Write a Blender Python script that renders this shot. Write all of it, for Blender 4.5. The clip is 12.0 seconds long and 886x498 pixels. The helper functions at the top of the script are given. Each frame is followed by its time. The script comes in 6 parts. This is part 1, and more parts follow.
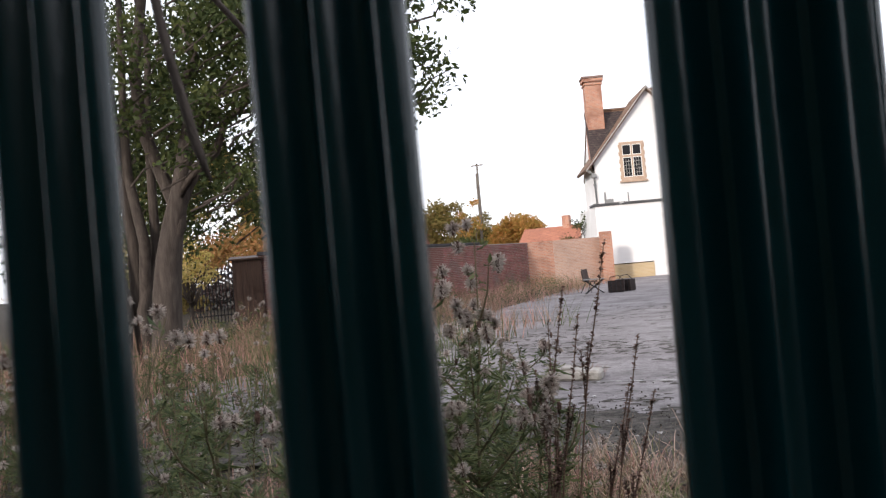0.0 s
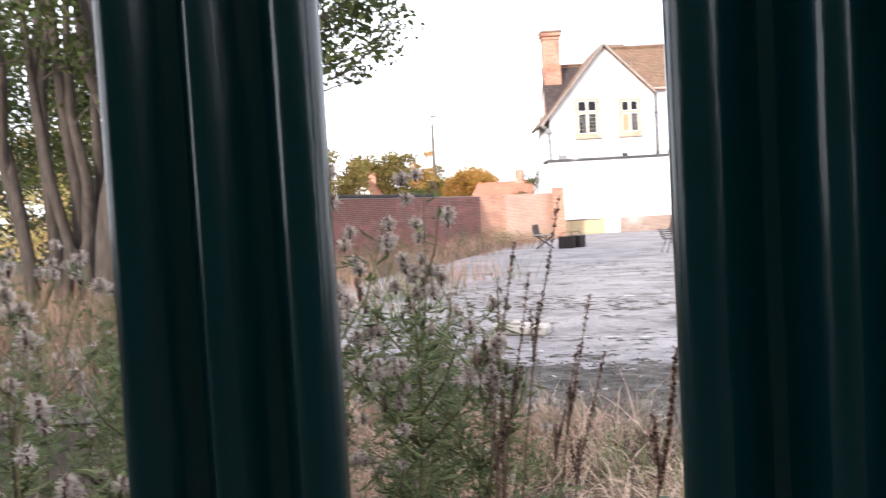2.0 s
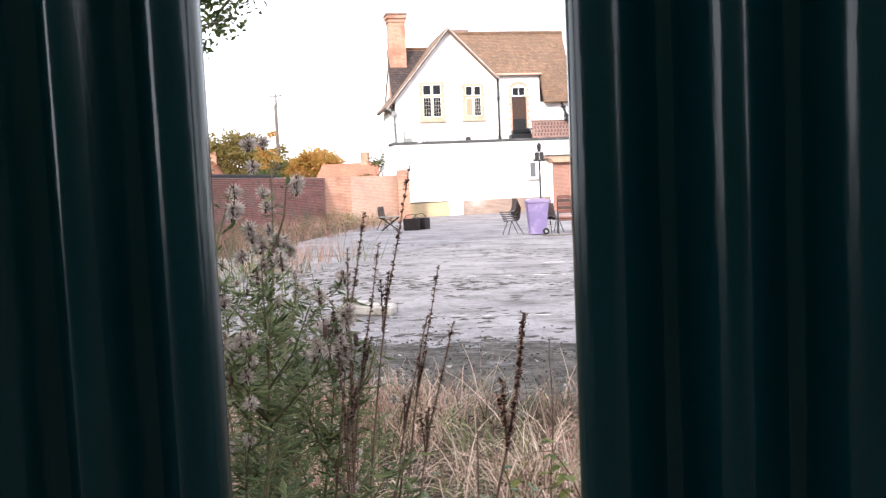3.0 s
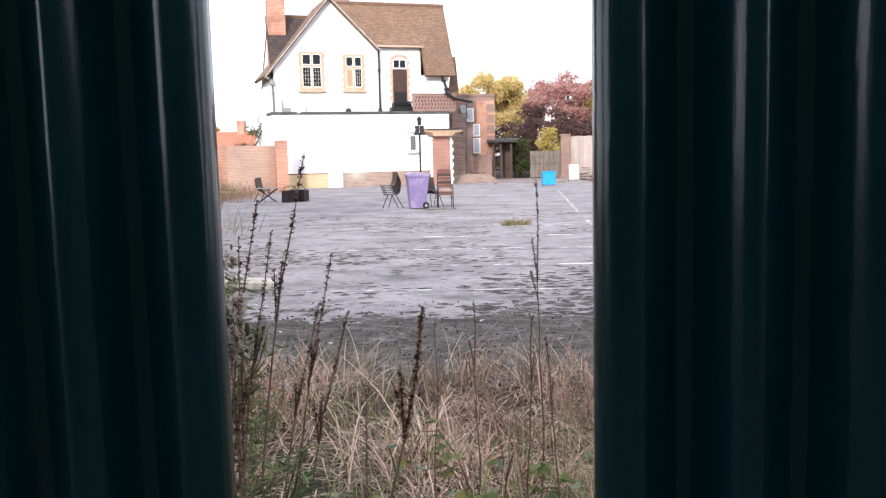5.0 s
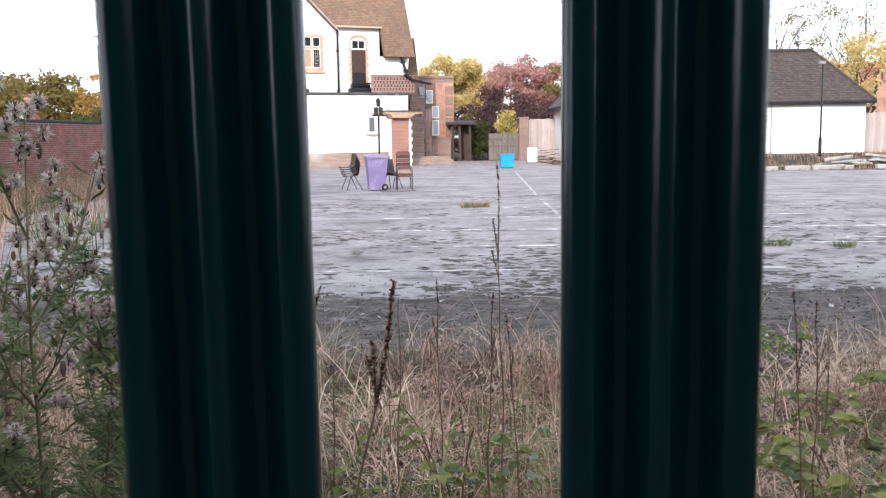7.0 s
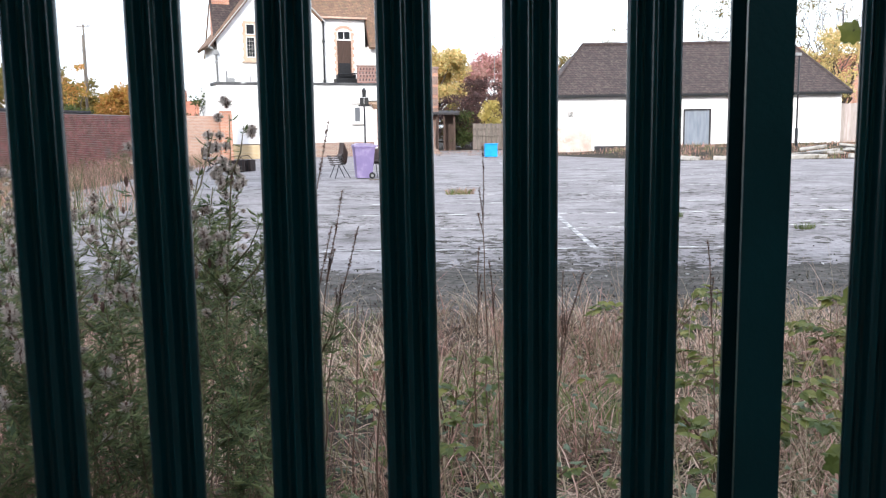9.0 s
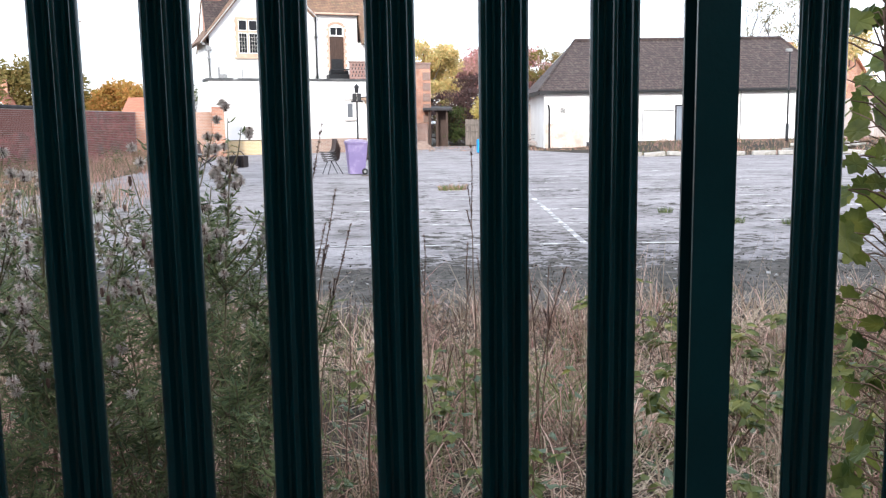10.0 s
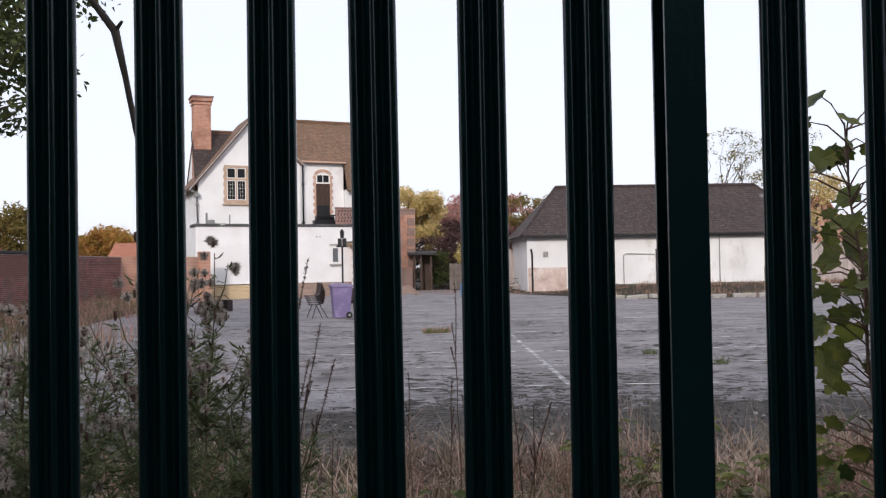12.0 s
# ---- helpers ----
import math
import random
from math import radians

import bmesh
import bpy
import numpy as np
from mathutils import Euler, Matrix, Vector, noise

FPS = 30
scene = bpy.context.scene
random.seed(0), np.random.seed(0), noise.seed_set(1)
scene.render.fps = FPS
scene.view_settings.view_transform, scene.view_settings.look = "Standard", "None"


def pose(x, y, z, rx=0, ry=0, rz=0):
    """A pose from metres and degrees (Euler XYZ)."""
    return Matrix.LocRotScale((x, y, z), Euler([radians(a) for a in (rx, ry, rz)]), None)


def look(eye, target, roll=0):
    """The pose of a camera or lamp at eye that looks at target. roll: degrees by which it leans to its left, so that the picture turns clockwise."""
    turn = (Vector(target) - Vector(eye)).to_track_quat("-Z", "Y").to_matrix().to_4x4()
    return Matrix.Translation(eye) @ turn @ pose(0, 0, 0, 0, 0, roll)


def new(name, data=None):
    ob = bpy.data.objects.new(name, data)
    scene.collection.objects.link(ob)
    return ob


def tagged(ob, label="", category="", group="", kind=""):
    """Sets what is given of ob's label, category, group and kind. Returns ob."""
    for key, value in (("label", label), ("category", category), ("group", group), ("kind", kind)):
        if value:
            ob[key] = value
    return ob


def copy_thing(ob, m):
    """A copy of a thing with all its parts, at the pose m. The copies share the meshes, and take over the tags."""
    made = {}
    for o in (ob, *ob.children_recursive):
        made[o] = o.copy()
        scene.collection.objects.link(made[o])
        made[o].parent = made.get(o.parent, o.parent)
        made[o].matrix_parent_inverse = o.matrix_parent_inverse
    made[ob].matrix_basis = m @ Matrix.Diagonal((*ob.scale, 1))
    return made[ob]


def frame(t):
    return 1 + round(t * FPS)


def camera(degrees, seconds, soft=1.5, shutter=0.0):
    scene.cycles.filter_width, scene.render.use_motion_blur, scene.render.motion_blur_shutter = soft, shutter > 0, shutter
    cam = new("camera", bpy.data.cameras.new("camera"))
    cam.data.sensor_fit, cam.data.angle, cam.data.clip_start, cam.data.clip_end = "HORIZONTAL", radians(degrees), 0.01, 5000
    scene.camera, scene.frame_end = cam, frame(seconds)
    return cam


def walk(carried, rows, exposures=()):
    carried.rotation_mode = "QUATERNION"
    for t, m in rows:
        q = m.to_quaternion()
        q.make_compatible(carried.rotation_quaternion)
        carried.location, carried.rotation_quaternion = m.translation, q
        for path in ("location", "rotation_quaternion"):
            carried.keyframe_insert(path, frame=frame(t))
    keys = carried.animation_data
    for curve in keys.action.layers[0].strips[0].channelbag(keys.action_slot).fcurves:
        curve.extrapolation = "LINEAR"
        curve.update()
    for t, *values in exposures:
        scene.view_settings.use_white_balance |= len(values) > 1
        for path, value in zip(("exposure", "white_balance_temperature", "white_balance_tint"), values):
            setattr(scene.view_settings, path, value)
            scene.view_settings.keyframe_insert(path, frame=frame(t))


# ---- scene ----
cam = camera(53.12, 12.0, soft=1.25, shutter=0.4)
PATH = [
    (0, 0.1703, -0.2935, 1.5947, 1.037, 4.973, 23.799),
    (0.5, 0.1856, -0.2006, 1.5983, 0.092, 4.585, 23.640),
    (1, 0.1698, -0.2080, 1.6000, -0.907, 4.532, 23.425),
    (1.5, 0.1532, -0.2114, 1.6003, -1.505, 3.865, 23.346),
    (2, 0.1423, -0.2012, 1.5957, -2.308, 3.187, 20.715),
    (2.5, 0.1335, -0.1934, 1.5770, -3.271, 2.606, 12.962),
    (2.7, 0.1316, -0.1958, 1.5679, -3.545, 2.570, 11.883),
    (4.5, 0.1033, -0.1969, 1.6032, -5.531, 1.525, 4.329),
    (5, 0.0956, -0.1985, 1.6070, -5.971, 1.300, 2.964),
    (5.5, 0.0942, -0.2024, 1.6114, -6.331, 1.176, 1.983),
    (6, 0.0941, -0.2030, 1.6084, -6.630, 1.096, 1.269),
    (6.5, 0.0933, -0.2134, 1.6093, -6.935, 1.075, 0.758),
    (6.8, 0.0890, -0.2520, 1.6100, -7.080, 0.930, 0.480),
    (7, 0.0801, -0.3015, 1.6104, -7.172, 0.834, 0.303),
    (7.2, 0.0802, -0.3568, 1.6108, -7.269, 0.828, 0.199),
    (9, 0.0298, -1.1211, 1.5930, -7.810, 0.789, -0.732),
    (9.5, 0.0161, -1.2364, 1.6070, -7.934, 0.773, -0.963),
    (10, 0.0424, -1.2540, 1.6114, -8.101, 0.838, -1.193),
    (10.5, 0.0426, -1.2659, 1.6041, -5.689, 0.863, -1.458),
    (11, 0.0354, -1.2761, 1.6052, -1.132, 0.997, -1.666),
    (11.5, 0.0307, -1.2814, 1.5957, 0.714, 1.038, -1.934),
    (12, 0.0430, -1.2833, 1.5827, 1.176, 1.001, -2.204),
]
EXPOSURES = [(0.0, -0.05, 6150, 12), (0.6, 0.1, 6150, 12), (1.3, 0.85, 6100, 12), (2.7, 0.92, 6100, 12), (4.5, 0.65, 6000, 12), (7.0, 0.55, 5800, 10), (9.0, 0.62, 5700, 7), (10.5, 0.75, 5700, 7), (11.3, 0.0, 5850, 9), (12.0, -0.52, 5950, 13)]
walk(cam, [(t, pose(x, y, z, 90 + pitch, roll, yaw)) for t, x, y, z, pitch, roll, yaw in PATH], EXPOSURES)

# ---- world and sun ----
SUN_ELEV, SUN_AZ = radians(22), radians(190)   # azimuth clockwise from +y
world = bpy.data.worlds.new("sky")
scene.world = world
world.use_nodes = True
wn, wl = world.node_tree.nodes, world.node_tree.links
wn.clear()
w_out, w_bg = wn.new("ShaderNodeOutputWorld"), wn.new("ShaderNodeBackground")
w_sky, w_mix = wn.new("ShaderNodeTexSky"), wn.new("ShaderNodeMix")
w_sky.sky_type, w_sky.sun_disc = "NISHITA", False
w_sky.sun_elevation, w_sky.sun_rotation = SUN_ELEV, SUN_AZ
w_sky.air_density, w_sky.dust_density, w_sky.ozone_density = 1.0, 3.0, 1.0
w_mix.data_type = "RGBA"
w_mix.inputs["Factor"].default_value = 0.72      # thin bright cloud over the blue
w_mix.inputs["B"].default_value = (13.5, 13.3, 13.4, 1)
wl.new(w_sky.outputs["Color"], w_mix.inputs["A"])
wl.new(w_mix.outputs["Result"], w_bg.inputs["Color"])
w_bg.inputs["Strength"].default_value = 0.135
wl.new(w_bg.outputs["Background"], w_out.inputs["Surface"])
sun = new("sun", bpy.data.lights.new("sun", "SUN"))
sun.data.energy, sun.data.angle, sun.data.color = 3.0, radians(6), (1.0, 0.89, 0.76)
SUN_DIR = Vector((math.sin(SUN_AZ) * math.cos(SUN_ELEV), math.cos(SUN_AZ) * math.cos(SUN_ELEV), math.sin(SUN_ELEV)))
sun.matrix_world = look(SUN_DIR * 60, (0, 0, 0))


# ---- mesh and object helpers ----
class Shape:
    """Collects vertices and faces of one mesh."""

    def __init__(self):
        self.v, self.f = [], []

    def add(self, verts, faces):
        k = len(self.v)
        self.v.extend(verts)
        self.f.extend([tuple(i + k for i in face) for face in faces])

    def box(self, x0, x1, y0, y1, z0, z1, c=0.0):
        """A box, with chamfered edges where c is given."""
        if c <= 0:
            self.add([(x, y, z) for z in (z0, z1) for y in (y0, y1) for x in (x0, x1)],
                     [(0, 2, 3, 1), (4, 5, 7, 6), (0, 1, 5, 4), (2, 6, 7, 3), (0, 4, 6, 2), (1, 3, 7, 5)])
            return self
        bm = bmesh.new()
        vs = [bm.verts.new((x, y, z)) for z in (z0, z1) for y in (y0, y1) for x in (x0, x1)]
        for face in [(0, 2, 3, 1), (4, 5, 7, 6), (0, 1, 5, 4), (2, 6, 7, 3), (0, 4, 6, 2), (1, 3, 7, 5)]:
            bm.faces.new([vs[i] for i in face])
        bmesh.ops.bevel(bm, geom=bm.edges[:], offset=c, segments=1, affect="EDGES")
        bm.verts.index_update()
        self.add([tuple(p.co) for p in bm.verts], [tuple(p.index for p in face.verts) for face in bm.faces])
        bm.free()
        return self

    def prism(self, outline, a, b, axis="y"):
        """A flat outline pushed from a to b along an axis; the outline holds the two other coordinates."""
        n = len(outline)

        def at(p, q):
            return {"y": (p[0], q, p[1]), "x": (q, p[0], p[1]), "z": (p[0], p[1], q)}[axis]
        self.add([at(p, a) for p in outline] + [at(p, b) for p in outline],
                 [tuple(range(n)), tuple(range(2 * n - 1, n - 1, -1))] + [(i, i + n, (i + 1) % n + n, (i + 1) % n) for i in range(n)])
        return self

    def tube(self, points, radii, n=6, cap=True):
        """A round tube along points."""
        pts = [Vector(p) for p in points]
        rr = radii if isinstance(radii, (list, tuple)) else [radii] * len(pts)
        k = len(self.v)
        for i, p in enumerate(pts):
            d = (pts[min(i + 1, len(pts) - 1)] - pts[max(i - 1, 0)]).normalized()
            side = d.cross(Vector((0.3, 0.9, 0.2)) if abs(d.z) > 0.8 else Vector((0, 0, 1))).normalized()
            up = side.cross(d)
            for j in range(n):
                w = 2 * math.pi * j / n
                self.v.append(tuple(p + (side * math.cos(w) + up * math.sin(w)) * rr[i]))
        for i in range(len(pts) - 1):
            for j in range(n):
                self.f.append((k + i * n + j, k + i * n + (j + 1) % n, k + (i + 1) * n + (j + 1) % n, k + (i + 1) * n + j))
        if cap:
            self.f.append(tuple(k + j for j in range(n - 1, -1, -1)))
            self.f.append(tuple(k + (len(pts) - 1) * n + j for j in range(n)))
        return self

    def slab(self, corners, t):
        """A sloping plate: four corners in order, thickened by t downwards."""
        a, b, c = (Vector(p) for p in corners[:3])
        nrm = (b - a).cross(c - a).normalized()
        if nrm.z < 0:
            nrm = -nrm
        m = len(corners)
        low = [tuple(Vector(p) - nrm * t) for p in corners]
        self.add([tuple(p) for p in corners] + low,
                 [tuple(range(m)), tuple(range(2 * m - 1, m - 1, -1))] + [(i, i + m, (i + 1) % m + m, (i + 1) % m) for i in range(m)])
        return self

    def leaf(self, p, d, up, size, wide=0.5):
        """A small folded leaf from p along d."""
        d, side = d.normalized(), d.cross(up)
        side = side.normalized() if side.length > 1e-4 else Vector((1, 0, 0))
        mid = p + d * size * 0.5 - side.cross(d) * size * 0.08
        self.add([tuple(p), tuple(mid + side * size * wide * 0.5), tuple(p + d * size), tuple(mid - side * size * wide * 0.5)],
                 [(0, 1, 2), (0, 2, 3)])

    def blade(self, p, lean, h, w, face):
        """A grass blade of two pieces."""
        s = Vector((math.cos(face), math.sin(face), 0)) * w
        a, b = p + lean * h * 0.35 + Vector((0, 0, h * 0.6)), p + lean * h + Vector((0, 0, h * (1 - 0.35 * lean.length)))
        self.add([tuple(p - s), tuple(p + s), tuple(a - s * 0.7), tuple(a + s * 0.7), tuple(b)], [(0, 1, 3, 2), (2, 3, 4)])

    def mesh(self, name, smooth=False):
        me = bpy.data.meshes.new(name)
        me.from_pydata(self.v, [], self.f)
        me.validate()
        bm = bmesh.new()
        bm.from_mesh(me)
        if len(bm.faces) < 4000:
            bmesh.ops.recalc_face_normals(bm, faces=bm.faces[:])
        bm.to_mesh(me)
        bm.free()
        if smooth:
            me.polygons.foreach_set("use_smooth", [True] * len(me.polygons))
        return me


def part(name, shape, material, parent, label="", smooth=False, m=None, kind=""):
    """Links a shape as one mesh object under a thing or a part."""
    me = shape if isinstance(shape, bpy.types.Mesh) else shape.mesh(name, smooth)
    if not me.materials:
        me.materials.append(material)
    ob = new(name, me)
    ob.parent = parent
    if m is not None:
        ob.matrix_basis = m
    return tagged(ob, label=label, kind=kind)


def thing(name, m, label, category, group="", kind=""):
    ob = new(name)
    ob.empty_display_size = 0.1
    ob.matrix_basis = m
    return tagged(ob, label, category, group, kind)


def solid(name, shape, material, label, category="", group="", kind="", smooth=False, m=None):
    """A top-level thing or piece of setting of a single mesh."""
    me = shape if isinstance(shape, bpy.types.Mesh) else shape.mesh(name, smooth)
    if not me.materials:
        me.materials.append(material)
    ob = new(name, me)
    if m is not None:
        ob.matrix_basis = m
    return tagged(ob, label, category, group, kind)


# ---- materials ----
def mat(name, c1, c2, rough=0.7, scale=6.0, metal=0.0, bump=0.15, bump_scale=40.0, fine=(0.85, 1.1), stretch=(1, 1, 1), spec=0.22,
        vary=0.0, island=0.0, translucent=0.0, coords="Object", stain=None, stain_scale=0.7, stain_at=(0.52, 0.68), mid=None):
    """Two-scale noise colour with fine relief. vary: change from object to object; island: from loose piece to piece."""
    m = bpy.data.materials.new(name)
    m.use_nodes = True
    nd, lk = m.node_tree.nodes, m.node_tree.links
    bsdf = nd["Principled BSDF"]
    tc, mp = nd.new("ShaderNodeTexCoord"), nd.new("ShaderNodeMapping")
    mp.inputs["Scale"].default_value = stretch
    lk.new(tc.outputs[coords], mp.inputs["Vector"])
    big, small = nd.new("ShaderNodeTexNoise"), nd.new("ShaderNodeTexNoise")
    big.inputs["Scale"].default_value, big.inputs["Detail"].default_value = scale, 6
    small.inputs["Scale"].default_value, small.inputs["Detail"].default_value = bump_scale, 4
    for node in (big, small):
        lk.new(mp.outputs["Vector"], node.inputs["Vector"])
    ramp = nd.new("ShaderNodeValToRGB")
    ramp.color_ramp.elements[0].position, ramp.color_ramp.elements[1].position = 0.32, 0.68
    ramp.color_ramp.elements[0].color, ramp.color_ramp.elements[1].color = (*c1, 1), (*c2, 1)
    lk.new(big.outputs["Fac"], ramp.inputs["Fac"])
    rng = nd.new("ShaderNodeMapRange")
    rng.inputs["To Min"].default_value, rng.inputs["To Max"].default_value = fine
    lk.new(small.outputs["Fac"], rng.inputs["Value"])
    mul = nd.new("ShaderNodeMix")
    mul.data_type, mul.blend_type = "RGBA", "MULTIPLY"
    mul.inputs["Factor"].default_value = 1.0
    colour = ramp.outputs["Color"]
    if stain:
        sn, sr, sm = nd.new("ShaderNodeTexNoise"), nd.new("ShaderNodeMapRange"), nd.new("ShaderNodeMix")
        sn.inputs["Scale"].default_value, sn.inputs["Detail"].default_value, sn.inputs["Roughness"].default_value = stain_scale, 8, 0.65
        lk.new(mp.outputs["Vector"], sn.inputs["Vector"])
        sr.inputs["From Min"].default_value, sr.inputs["From Max"].default_value = stain_at
        lk.new(sn.outputs["Fac"], sr.inputs["Value"])
        sm.data_type = "RGBA"
        sm.inputs["B"].default_value = (*stain, 1)
        lk.new(sr.outputs["Result"], sm.inputs["Factor"])
        lk.new(colour, sm.inputs["A"])
        colour = sm.outputs["Result"]
    lk.new(colour, mul.inputs["A"])
    lk.new(rng.outputs["Result"], mul.inputs["B"])
    colour = mul.outputs["Result"]
    if mid:   # patches between the grain and the large stains: scale, darkest, lightest
        mn, mr, mm = nd.new("ShaderNodeTexNoise"), nd.new("ShaderNodeMapRange"), nd.new("ShaderNodeMix")
        mn.inputs["Scale"].default_value, mn.inputs["Detail"].default_value, mn.inputs["Roughness"].default_value = mid[0], 7, 0.7
        lk.new(mp.outputs["Vector"], mn.inputs["Vector"])
        mr.inputs["From Min"].default_value, mr.inputs["From Max"].default_value = 0.36, 0.56
        mr.inputs["To Min"].default_value, mr.inputs["To Max"].default_value = mid[1], mid[2]
        lk.new(mn.outputs["Fac"], mr.inputs["Value"])
        mm.data_type, mm.blend_type = "RGBA", "MULTIPLY"
        mm.inputs["Factor"].default_value = 1.0
        lk.new(colour, mm.inputs["A"])
        lk.new(mr.outputs["Result"], mm.inputs["B"])
        colour = mm.outputs["Result"]
    if vary or island:
        src = nd.new("ShaderNodeObjectInfo").outputs["Random"] if vary else nd.new("ShaderNodeNewGeometry").outputs["Random Per Island"]
        amount = vary or island
        hsv, vr, hr = nd.new("ShaderNodeHueSaturation"), nd.new("ShaderNodeMapRange"), nd.new("ShaderNodeMapRange")
        vr.inputs["To Min"].default_value, vr.inputs["To Max"].default_value = 1 - amount, 1 + amount
        hr.inputs["To Min"].default_value, hr.inputs["To Max"].default_value = 0.5 + 0.06 * amount, 0.5 - 0.08 * amount
        lk.new(src, vr.inputs["Value"])
        lk.new(src, hr.inputs["Value"])
        lk.new(vr.outputs["Result"], hsv.inputs["Value"])
        lk.new(hr.outputs["Result"], hsv.inputs["Hue"])
        lk.new(colour, hsv.inputs["Color"])
        colour = hsv.outputs["Color"]
    lk.new(colour, bsdf.inputs["Base Color"])
    bsdf.inputs["Roughness"].default_value, bsdf.inputs["Metallic"].default_value = rough, metal
    bsdf.inputs["Specular IOR Level"].default_value = spec
    if bump:
        bp = nd.new("ShaderNodeBump")
        bp.inputs["Strength"].default_value, bp.inputs["Distance"].default_value = bump, 0.02
        lk.new(small.outputs["Fac"], bp.inputs["Height"])
        lk.new(bp.outputs["Normal"], bsdf.inputs["Normal"])
    if translucent:
        tr, mx = nd.new("ShaderNodeBsdfTranslucent"), nd.new("ShaderNodeMixShader")
        lk.new(colour, tr.inputs["Color"])
        mx.inputs["Fac"].default_value = translucent
        lk.new(bsdf.outputs["BSDF"], mx.inputs[1])
        lk.new(tr.outputs["BSDF"], mx.inputs[2])
        lk.new(mx.outputs["Shader"], nd["Material Output"].inputs["Surface"])
    return m


def masonry(name, c1, c2, mortar, w=0.225, h=0.075, gap=0.012, rough=0.85, bump=0.5, stain=None, offset=0.5, stain_scale=0.5, vary_scale=0.6):
    """Courses of brick or tile over the local x + y and z axes."""
    m = bpy.data.materials.new(name)
    m.use_nodes = True
    nd, lk = m.node_tree.nodes, m.node_tree.links
    bsdf = nd["Principled BSDF"]
    tc, sep, add, com = nd.new("ShaderNodeTexCoord"), nd.new("ShaderNodeSeparateXYZ"), nd.new("ShaderNodeMath"), nd.new("ShaderNodeCombineXYZ")
    lk.new(tc.outputs["Object"], sep.inputs["Vector"])
    lk.new(sep.outputs["X"], add.inputs[0])
    lk.new(sep.outputs["Y"], add.inputs[1])
    lk.new(add.outputs["Value"], com.inputs["X"])
    lk.new(sep.outputs["Z"], com.inputs["Y"])
    br = nd.new("ShaderNodeTexBrick")
    br.offset = offset
    br.inputs["Scale"].default_value = 1.0
    br.inputs["Brick Width"].default_value, br.inputs["Row Height"].default_value = w, h
    br.inputs["Mortar Size"].default_value, br.inputs["Mortar Smooth"].default_value = gap, 0.3
    br.inputs["Color1"].default_value, br.inputs["Color2"].default_value, br.inputs["Mortar"].default_value = (*c1, 1), (*c2, 1), (*mortar, 1)
    lk.new(com.outputs["Vector"], br.inputs["Vector"])
    ns, rg, mul = nd.new("ShaderNodeTexNoise"), nd.new("ShaderNodeMapRange"), nd.new("ShaderNodeMix")
    ns.inputs["Scale"].default_value, ns.inputs["Detail"].default_value = vary_scale, 8
    lk.new(tc.outputs["Object"], ns.inputs["Vector"])
    rg.inputs["To Min"].default_value, rg.inputs["To Max"].default_value = 0.65, 1.3
    lk.new(ns.outputs["Fac"], rg.inputs["Value"])
    mul.data_type, mul.blend_type = "RGBA", "MULTIPLY"
    mul.inputs["Factor"].default_value = 1.0
    lk.new(br.outputs["Color"], mul.inputs["A"])
    lk.new(rg.outputs["Result"], mul.inputs["B"])
    colour = mul.outputs["Result"]
    if stain:
        sn, sr, sm = nd.new("ShaderNodeTexNoise"), nd.new("ShaderNodeMapRange"), nd.new("ShaderNodeMix")
        sn.inputs["Scale"].default_value, sn.inputs["Detail"].default_value = stain_scale, 9
        lk.new(tc.outputs["Object"], sn.inputs["Vector"])
        sr.inputs["From Min"].default_value, sr.inputs["From Max"].default_value = 0.5, 0.7
        lk.new(sn.outputs["Fac"], sr.inputs["Value"])
        sm.data_type = "RGBA"
        sm.inputs["B"].default_value = (*stain, 1)
        lk.new(sr.outputs["Result"], sm.inputs["Factor"])
        lk.new(colour, sm.inputs["A"])
        colour = sm.outputs["Result"]
    lk.new(colour, bsdf.inputs["Base Color"])
    bsdf.inputs["Roughness"].default_value = rough
    bp = nd.new("ShaderNodeBump")
    bp.inputs["Strength"].default_value, bp.inputs["Distance"].default_value = bump, 0.02
    bp.invert = True
    lk.new(br.outputs["Fac"], bp.inputs["Height"])
    lk.new(bp.outputs["Normal"], bsdf.inputs["Normal"])
    return m


def clear_glass(name, tint, rough=0.05):
    """Old window glass, opaque: its tint paints in the unlit room or reflected sky."""
    m = bpy.data.materials.new(name)
    m.use_nodes = True
    bsdf = m.node_tree.nodes["Principled BSDF"]
    bsdf.inputs["Base Color"].default_value = (*tint, 1)
    bsdf.inputs["Roughness"].default_value = rough
    bsdf.inputs["IOR"].default_value = 1.5
    bsdf.inputs["Specular IOR Level"].default_value = 0.2
    return m


M_PAINT = mat("green powder coat", (0.0001, 0.0098, 0.0122), (0.0002, 0.0135, 0.0162), rough=0.21, scale=10, bump=0.03, bump_scale=160, fine=(0.85, 1.15), stretch=(1, 1, 0.15), spec=0.5,
              stain=(0.002, 0.017, 0.019), stain_scale=7, stain_at=(0.66, 0.85))
M_POST = mat("green post paint", (0.0010, 0.0125, 0.0150), (0.0016, 0.0170, 0.0200), rough=0.34, spec=0.28, scale=10, bump=0.06, bump_scale=120, stain=(0.03, 0.04, 0.035), stain_scale=12, stain_at=(0.66, 0.8))
M_RENDER = mat("white painted render", (0.74, 0.72, 0.71), (0.82, 0.81, 0.80), rough=0.85, scale=0.8, bump=0.25, bump_scale=30, fine=(0.94, 1.03), stain=(0.60, 0.56, 0.52), stain_scale=0.9, stain_at=(0.6, 0.85))
